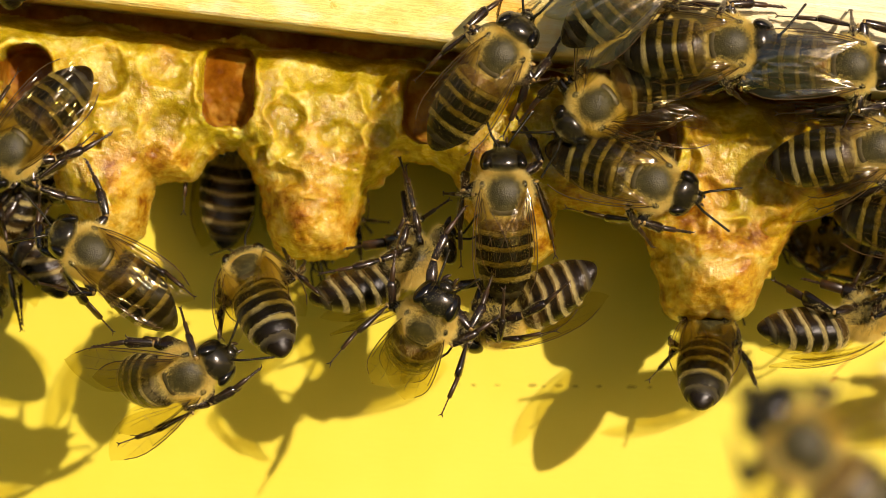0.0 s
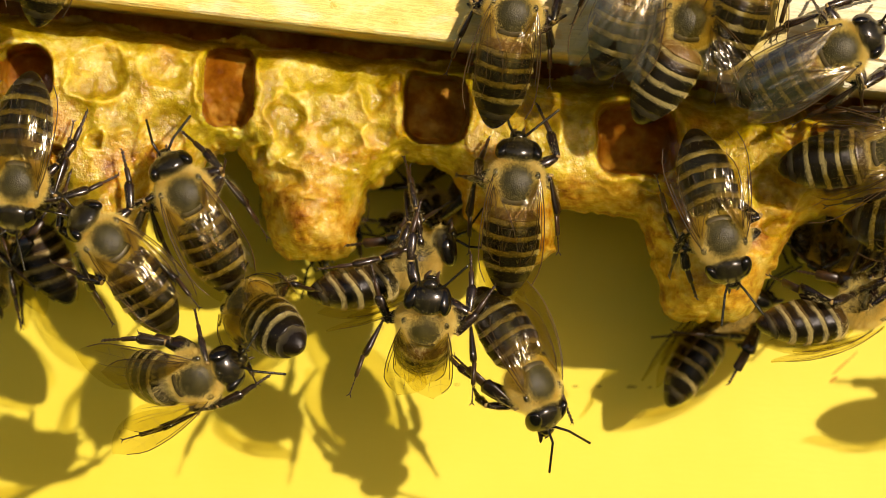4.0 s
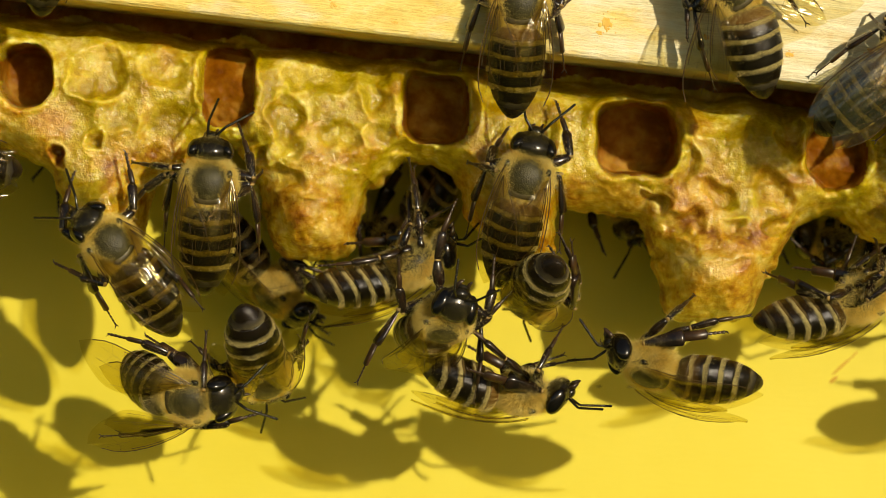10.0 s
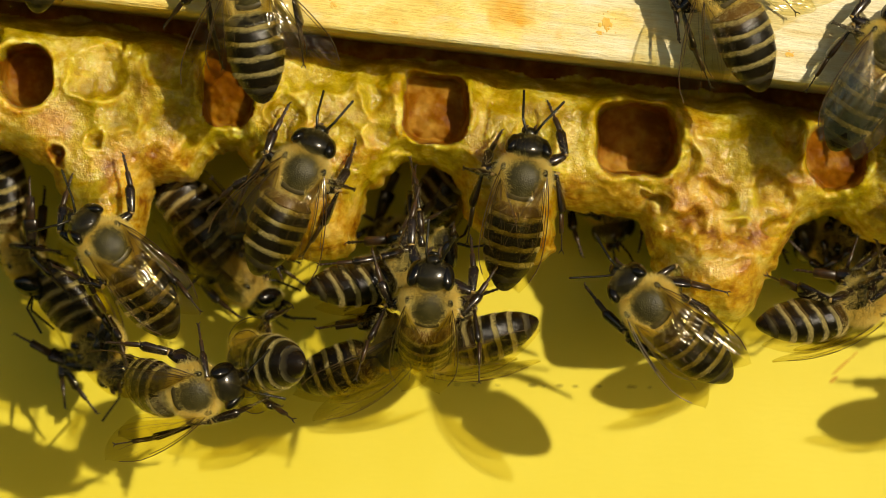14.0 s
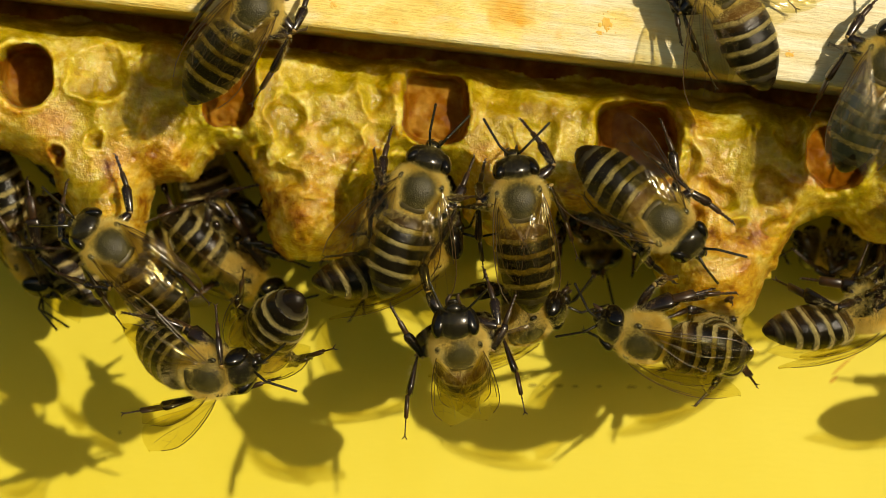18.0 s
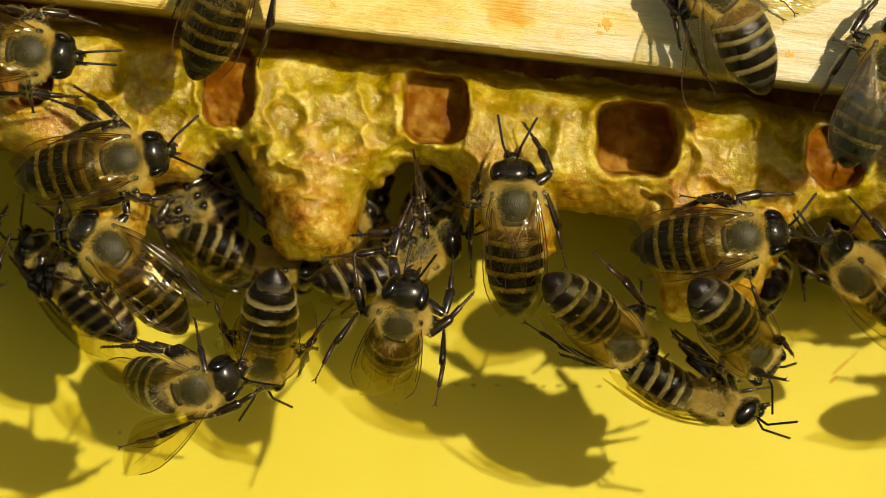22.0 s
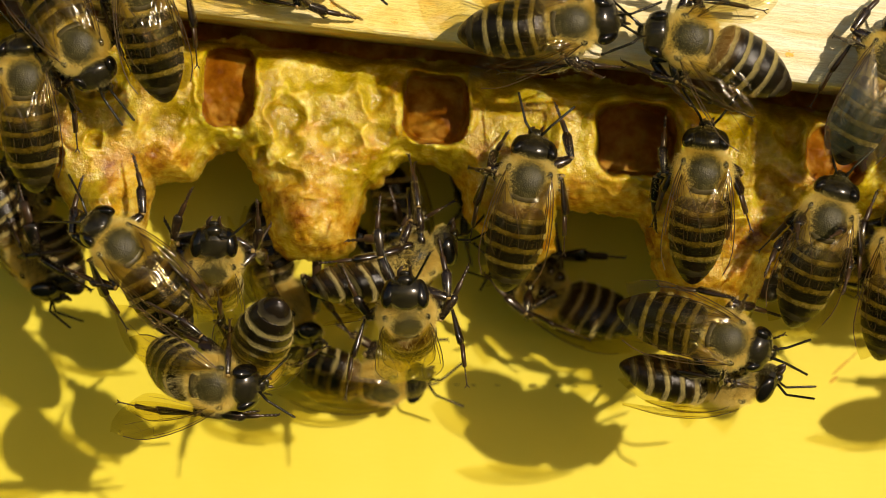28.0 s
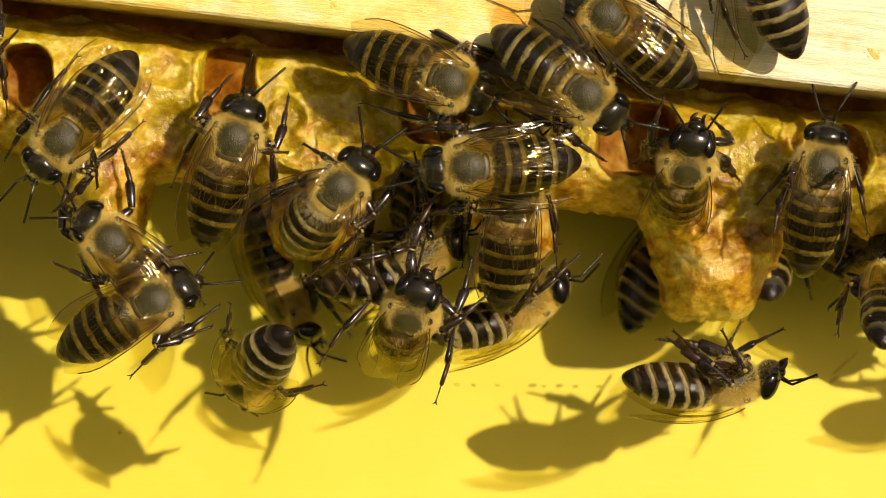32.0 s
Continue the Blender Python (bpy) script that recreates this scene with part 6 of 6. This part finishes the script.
    go('left_visitor', [
        (0, crawl(-32.54, -5, 7.44, -133, 0, 0)),
        (1, crawl(-34.26, -5, 7.15, -146, 0, 0)),
        (2, crawl(-34.65, -5, 7.64, -145, 0, 0)),
        (3, crawl(-34.47, -5, 5.62, -123, 0, 0)),
        (3.5, crawl(-33, -5, 4.99, -99, 0, 0)),
        (5.5, crawl(-31.41, -5, 5.13, -94, 0, 0)),
        (6, crawl(-32.02, -5, 4.55, -102, 0, 0)),
        (7, crawl(-36.33, -5, 3.15, -140, 0, 0)),
        (8, crawl(-36.39, -5, 1.92, -157, 0, 0)),
        (9, crawl(-39.51, 4, 1.94, -175, 0, 0)),
        (10, crawl(-40.49, -4, 6.03, -180, 0, 0)),
        (18.8, crawl(-50.11, -4, 12.44, -180, 0, 0)),
        (19.5, crawl(-26.61, -4, 8.01, -210, 0, 0)),
        (20, crawl(-31.64, -4, 5.68, -164, 0, 0)),
        (20.6, crawl(-38.26, -4, 5.7, -166, 0, 0)),
        (20.9, crawl(-36.22, -4, 6.16, -108, 0, 0)),
        (21.2, crawl(-34.17, -4, 6.63, -51, 0, 0)),
        (21.5, crawl(-32.13, -4, 7.09, 7, 0, 0)),
        (22, crawl(-24.25, -4, 6.77, 11, 0, 0)),
        (22.5, crawl(-18.13, -4, 6.42, 3, 0, 0)),
        (23, crawl(-12.24, -4, 3.49, -5, 0, 0)),
        (23.5, crawl(-3.33, -4, 4.91, 9, 0, 0)),
        (24, crawl(-1.74, -4, 6.87, 14, 0, 0)),
        (24.5, crawl(-0.6, -4, 1.26, -17, 0, 0)),
        (25, crawl(1.93, -4, -0.78, -33, 0, 0)),
        (25.5, crawl(3.57, -4, -1.22, -33, 0, 0)),
        (26.3, crawl(4.08, 4, -2.71, -37, 0, 0)),
        (27.2, crawl(4.66, 13.5, 3.27, -84, 0, 0)),
        (32, crawl(4.66, 13.5, 3.27, -84, 0, 0)),
    ])
    go('top_left_walker', [
        (0, crawl(-43.06, -8, 14.67, -10, 0, 0)),
        (20, crawl(-43.06, -8, 14.67, -10, 0, 0)),
        (21, crawl(-34.11, -8, 13.97, -12, 0, 0)),
        (22, crawl(-30.91, -8, 14.68, -6, 0, 0)),
        (23, crawl(-29.32, -8, 15.21, -4, 0, 0)),
        (24, crawl(-29.35, -8, 14.61, -9, 0, 0)),
        (25, crawl(-26.63, -8, 14.21, -15, 0, 0)),
        (25.5, crawl(-27.09, -8, 13.91, -30, 0, 0)),
        (28, crawl(-27.19, -8, 15.19, -59, 0, 0)),
        (29, crawl(-26.01, -8, 12.9, -71, 0, 0)),
        (30, crawl(-25.27, -8, 10.56, -58, 0, 0)),
        (31, crawl(-26.15, -8, 9.74, -101, 0, 0)),
        (32, crawl(-28.43, -8, 8.12, -129, 0, 0)),
    ])
    go('edge_left_climber', [
        (0, crawl(-40.39, -6, -12.45, 63, 0, 0)),
        (23, crawl(-37.29, -6, -0.2, 61, 0, 0)),
        (24, crawl(-33.7, -6, 1.41, 68, 0, 0)),
        (25, crawl(-30.52, -6, 4.68, 59, 0, 0)),
        (25.5, crawl(-29.51, -6, 8.1, 56, 0, 0)),
        (28, crawl(-31.42, -6, 12.71, 95, 0, 0)),
        (29, crawl(-32.53, -6, 15.14, 94, 0, 0)),
        (30, crawl(-36.69, -6, 15.27, 90, 0, 0)),
        (32, crawl(-36.69, -6, 15.27, 90, 0, 0)),
    ])
    go('hole_climber', [
        (0, crawl(-10.02, 13.5, 5.97, -93, 0, 160)),
        (12, crawl(-10.02, 13.5, 5.97, -93, 0, 160)),
        (13.5, crawl(-16.96, 10, 0.1, -49, 0, 160)),
        (16.5, crawl(-16.72, 10, -0.11, -48, 0, 160)),
        (17.667, crawl(-17.53, 10, 1.16, 6, 0, 160)),
        (18.833, crawl(-18.34, 10, 2.42, 60, 0, 160)),
        (20, crawl(-19.15, 10, 3.69, 114, 0, 160)),
        (22, crawl(-20.5, 10, 3.19, 129, 0, 160)),
        (22.65, crawl(-20.15, 5.5, 2.72, 131, 0, 125)),
        (23.3, crawl(-19.81, 1, 2.26, 133, 0, 90)),
        (23.5, crawl(-19.49, -1, 1.95, 135, 0, 55)),
        (23.7, crawl(-19.17, -3, 1.63, 138, 0, 20)),
        (24, crawl(-18.51, -3, 1.18, 136, 0, 0)),
        (24.5, crawl(-21.22, -5, 4.14, 122, 0, 0)),
        (25, crawl(-22.08, -5, 4.6, 150, 0, 0)),
        (25.5, crawl(-22.15, -5, 7.83, 107, 0, 0)),
        (27, crawl(-19.43, -3, 3.14, 97, 0, 0)),
        (28, crawl(-17.39, -3, -0.83, 85, 57, 0)),
        (29, crawl(-17.04, -3, 3.12, 87, 0, 0)),
        (30, crawl(-16.95, -3, 4.66, 85, 0, 0)),
        (31, crawl(-15.57, -4.5, 6.35, 74, 0, 0)),
        (32, crawl(-15.79, -4.5, 8.21, 73, 0, 0)),
    ])
    go('left_behind', [
        (0, crawl(-33.2, 9, 4.01, 108, 0, 150)),
        (3.5, crawl(-33.58, 9, 3.13, 116, 0, 150)),
        (5.5, crawl(-33.62, 9, 2.23, 95, 0, 150)),
        (5.667, crawl(-31.11, 9, 0.09, 52, 0, 150)),
        (5.833, crawl(-28.59, 9, -2.06, 10, 0, 150)),
        (6, crawl(-26.08, 9, -4.21, -32, 0, 150)),
        (6.3, crawl(-26.72, 11.25, 1.44, -67, 0, 150)),
        (6.6, crawl(-27.36, 13.5, 7.09, -101, 0, 150)),
        (10.3, crawl(-27.36, 13.5, 7.09, -101, 0, 150)),
        (10.533, crawl(-29.56, 12.33, 5.8, -150, 0, 150)),
        (10.767, crawl(-31.77, 11.17, 4.51, -198, 0, 150)),
        (11, crawl(-33.98, 10, 3.22, -247, 0, 150)),
        (11.333, crawl(-32.19, 10, 0.83, -288, 0, 150)),
        (11.667, crawl(-30.4, 10, -1.57, -329, 0, 150)),
        (12, crawl(-28.6, 10, -3.96, -370, 0, 150)),
        (12.5, crawl(-29.5, 10, -3.35, -405, 0, 150)),
        (13, crawl(-30.4, 10, -2.75, -440, 0, 150)),
        (14, crawl(-27.33, 10, -7.57, -418, 0, 150)),
        (14.5, crawl(-26.72, 10, -7.71, -373, 0, 150)),
        (16.5, crawl(-27.06, 10, -5.23, -359, 0, 150)),
        (16.667, crawl(-28.81, 10, -2.77, -317, 0, 150)),
        (16.833, crawl(-30.56, 10, -0.32, -276, 0, 150)),
        (17, crawl(-32.31, 10, 2.14, -234, 0, 150)),
        (19, crawl(-32.28, 10, 1.61, -235, 0, 150)),
        (21, crawl(-30.29, 10, -0.54, -229, 0, 150)),
        (23, crawl(-31.78, 10, -2.07, -224, 0, 150)),
        (27, crawl(-33.41, 10, 4.5, -245, 0, 150)),
        (28, crawl(-33.02, 10, 3.8, -244, 0, 150)),
        (29, crawl(-29.58, 10, 0.48, -238, 0, 150)),
        (30, crawl(-26.7, 10, -2.33, -229, 0, 150)),
        (30.333, crawl(-24.76, 6.67, -3.73, -286, 0, 150)),
        (30.667, crawl(-22.82, 3.33, -5.13, -342, 0, 150)),
        (31, crawl(-20.87, 0, -6.52, -399, 0, 150)),
        (31.133, crawl(-21.42, -0.67, -6.16, -384, 0, 110)),
        (31.267, crawl(-21.96, -1.33, -5.8, -368, 0, 70)),
        (31.4, crawl(-22.51, -2, -5.45, -353, 0, 30)),
        (32, crawl(-21.74, -5, -4.01, -333, 0, 10)),
    ])
    go('left_dark', [
        (0, crawl(-34.78, 9, -0.97, -106, 0, -90)),
        (4, crawl(-34.78, 9, -0.97, -106, 0, -90)),
        (6, crawl(-40.69, 9, -1.22, -95, 0, -90)),
        (10.2, crawl(-41.92, 9, -0.97, -106, 0, -90)),
        (11, crawl(-36.95, 9, -0.87, -109, 0, -90)),
        (12, crawl(-34.77, 9, 0.02, -101, 0, -90)),
        (15, crawl(-32.92, 9, -0.45, -67, 0, -90)),
        (20, crawl(-32.92, 9, -0.45, -67, 0, -90)),
        (22, crawl(-38.52, 9, -0.44, -100, 0, -90)),
        (24, crawl(-33.14, 9, -0.27, -55, 0, -90)),
        (28, crawl(-32.63, 9, -0.99, -58, 0, -90)),
        (29, crawl(-35.31, 9, -0.99, -58, 0, -90)),
        (32, crawl(-39.83, 9, -0.9, -100, 0, -90)),
    ])
    go('hole_dark', [
        (0, crawl(4.04, 13.5, 9.11, 84, 0, 120)),
        (1.2, crawl(4.04, 13.5, 9.11, 84, 0, 120)),
        (1.367, crawl(1.87, 13.5, 6.03, 138, 0, 120)),
        (1.533, crawl(-0.3, 13.5, 2.95, 192, 0, 120)),
        (1.7, crawl(-2.47, 13.5, -0.13, 246, 0, 120)),
        (3.5, crawl(-2.89, 13.5, 0.27, 252, 0, 120)),
        (4.067, crawl(-0.58, 13.5, 3.21, 196, 0, 120)),
        (4.633, crawl(1.73, 13.5, 6.16, 140, 0, 120)),
        (5.2, crawl(4.04, 13.5, 9.11, 84, 0, 120)),
        (9, crawl(4.04, 13.5, 9.11, 84, 0, 120)),
        (9.333, crawl(1.39, 13.5, 6.22, 132, 0, 120)),
        (9.667, crawl(-1.27, 13.5, 3.33, 180, 0, 120)),
        (10, crawl(-3.92, 13.5, 0.45, 228, 0, 120)),
        (14, crawl(-3.47, 13.5, 0.45, 228, 0, 120)),
        (18, crawl(-3.88, 13.5, 0.04, 227, 0, 120)),
        (22, crawl(-3.78, 13.5, 0.2, 229, 0, 120)),
        (28, crawl(-3.12, 13.5, -0.75, 275, 0, 120)),
        (30, crawl(-3.4, 13.5, 0.12, 232, 0, 120)),
        (32, crawl(-3.73, 13.5, -0.37, 247, 0, 120)),
    ])
    go('shade_left', [
        (0, crawl(-10.44, 13.5, 5.92, -84, 0, -60)),
        (5.5, crawl(-10.44, 13.5, 5.92, -84, 0, -60)),
        (6.5, crawl(-12.54, 9, -3.62, -41, 0, -60)),
        (9, crawl(-12.71, 9, -3.52, -45, 0, -60)),
        (17, crawl(-17.18, 9, -2.06, -35, 0, -60)),
        (20, crawl(-12.25, 9, -2.17, -22, 0, -60)),
        (25, crawl(-14.77, 9, -0.28, -6, 0, -60)),
        (28, crawl(-12.08, 9, -4.38, -63, 0, -60)),
        (32, crawl(-12.08, 9, -4.38, -63, 0, -60)),
    ])
    go('top_left', [
        (0, crawl(-30.96, -9, 26.28, 80, 0, 0)),
        (3, crawl(-29.45, -9, 25.03, 76, 0, 0)),
        (5.5, crawl(-28.15, -9, 24.69, 85, 0, 0)),
        (6, crawl(-29.02, -9, 24.52, 84, 0, 0)),
        (8, crawl(-28.78, -9, 24.53, 85, 0, 0)),
        (9, crawl(-29.52, -9, 25.75, 87, 0, 0)),
        (14, crawl(-29.44, -9, 26.1, 84, 0, 0)),
        (14.5, crawl(-29.46, -9, 26.54, 84, 0, 0)),
        (16, crawl(-29.47, -9, 32.57, 84, 0, 0)),
        (32, crawl(-29.47, -9, 32.57, 84, 0, 0)),
    ])
    go('top_centre', [
        (0, crawl(4.19, -8, 14.38, 54, 0, 0)),
        (1, crawl(4.49, -8, 16.07, 61, 0, 0)),
        (2, crawl(3.13, -8, 17.52, 97, 0, 0)),
        (3, crawl(5.24, -8, 17.3, 76, 0, 0)),
        (3.5, crawl(5.14, -8, 17.33, 78, 0, 0)),
        (5.5, crawl(5.7, -8, 17.85, 81, 0, 0)),
        (6, crawl(5.76, -8, 17.94, 82, 0, 0)),
        (7, crawl(5.45, -8, 18.29, 84, 0, 0)),
        (8, crawl(5.39, -8, 18.6, 83, 0, 0)),
        (9, crawl(5.83, -8, 18.48, 84, 0, 0)),
        (10, crawl(5.75, -8, 18.3, 86, 0, 0)),
        (11, crawl(5.55, -8, 18.62, 91, 0, 0)),
        (12, crawl(6.31, -8, 20.07, 93, 0, 0)),
        (12.5, crawl(6.56, -8, 22.35, 94, 0, 0)),
        (13, crawl(6.34, -8, 29.73, 94, 0, 0)),
        (32, crawl(6.34, -8, 33.95, 94, 0, 0)),
    ])
    go('dasher', [
        (0, crawl(-26.36, 13.5, 9.39, -97, 0, 0)),
        (15.3, crawl(-26.36, 13.5, 9.39, -97, 0, 0)),
        (16.4, crawl(-20.2, 2, -7.22, -93, 0, 0)),
        (16.7, crawl(-18.61, -3, -11.16, -78, 0, 0)),
        (17, crawl(-17.07, -6, -13.17, -53, 0, 0)),
        (17.5, crawl(-10.49, -6, -10.01, -77, 0, 0)),
        (17.6, crawl(-8.05, -6, -6.42, -16, 0, 0)),
        (17.7, crawl(-5.6, -6, -2.84, 45, 0, 0)),
        (18, crawl(-1.87, -6, 4.32, 71, 0, 0)),
        (18.3, crawl(2.38, -25, 19.5, 72, 0, 0)),
        (18.6, crawl(7.99, -25, 36.2, 63, 0, 0)),
        (32, crawl(7.99, -25, 40.17, 63, 0, 0)),
    ])
    go('back_bee', [
        (0, crawl(22.35, 13.5, 3.63, 89, 0, 150)),
        (26.5, crawl(22.35, 13.5, 3.63, 89, 0, 150)),
        (27, crawl(15.27, 13.5, 0.34, 121, 0, 150)),
        (27.5, crawl(8.18, 13.5, -2.95, 153, 0, 150)),
        (28, crawl(8.01, 13.5, -3.35, 156, 0, 150)),
        (28.6, crawl(6.3, 13.5, -2.85, 176, 0, 150)),
        (29, crawl(5.7, 13.5, -2.72, 179, 0, 150)),
        (29.5, crawl(4.05, 7, -2.76, 184, 0, 150)),
        (29.667, crawl(8.76, 8.67, -1.46, 143, 0, 150)),
        (29.833, crawl(13.48, 10.33, -0.17, 101, 0, 150)),
        (30, crawl(18.19, 12, 1.13, 60, 0, 150)),
        (31, crawl(18.54, 12, 1.29, 53, 0, 150)),
        (32, crawl(18.19, 12, 1.13, 60, 0, 150)),
    ])
    go('right_hole', [
        (0, crawl(30.95, 12, -0.22, 166, 0, 150)),
        (5, crawl(31.21, 12, -0, 162, 0, 150)),
        (9, crawl(31.43, 12, 0.3, 162, 0, 150)),
        (14, crawl(31.33, 12, 0.02, 161, 0, 150)),
        (20, crawl(31.83, 12, -0.64, 169, 0, 150)),
        (25, crawl(31.6, 12, -1.07, 173, 0, 150)),
        (32, crawl(32.31, 12, -0.14, 164, 0, 150)),
    ])
    go('far_right', [
        (0, crawl(51.53, -4, -6.1, 20, 0, -60)),
        (10, crawl(51.65, -4, -6.46, 19, 0, -60)),
        (20, crawl(51.75, -4, -6.02, 20, 0, -60)),
        (32, crawl(51.97, -4, -6.38, 19, 0, -60)),
    ])
    go('flyer', [
        (0, crawl(18.33, -100, -10.04, 135, 0, 0)),
        (0.2, crawl(22.66, -100, -17.84, 135, 0, 0)),
        (0.5, crawl(30.79, -100, -26.32, 134, 0, 0)),
        (32, crawl(30.79, -100, -26.32, 134, 0, 0)),
    ])
    go('hole_shade', [
        (0, crawl(-7.53, 13.5, 13.69, -86, 0, 170)),
        (14.2, crawl(-7.53, 13.5, 13.69, -86, 0, 170)),
        (15.6, crawl(-13.06, 13.5, 9.8, -113, 0, 170)),
        (16.067, crawl(-15.38, 13.17, 8.94, -159, 0, 170)),
        (16.533, crawl(-17.71, 12.83, 8.09, -205, 0, 170)),
        (17, crawl(-20.03, 12.5, 7.24, -251, 0, 170)),
        (18, crawl(-19.85, 12.5, 8.03, -251, 0, 170)),
        (20, crawl(-20.3, 12.5, 8.56, -249, 0, 170)),
        (22, crawl(-20.08, 12.5, 8.25, -251, 0, 170)),
        (23, crawl(-19.21, 13.5, 10.78, -246, 0, 170)),
        (23.5, crawl(-16.07, 13.5, 11.61, -199, 0, 170)),
        (24, crawl(-12.93, 13.5, 12.44, -151, 0, 170)),
        (24.5, crawl(-9.79, 13.5, 13.27, -103, 0, 170)),
        (32, crawl(-7.53, 13.5, 13.69, -86, 0, 170)),
    ])
    part_motions()


motions()
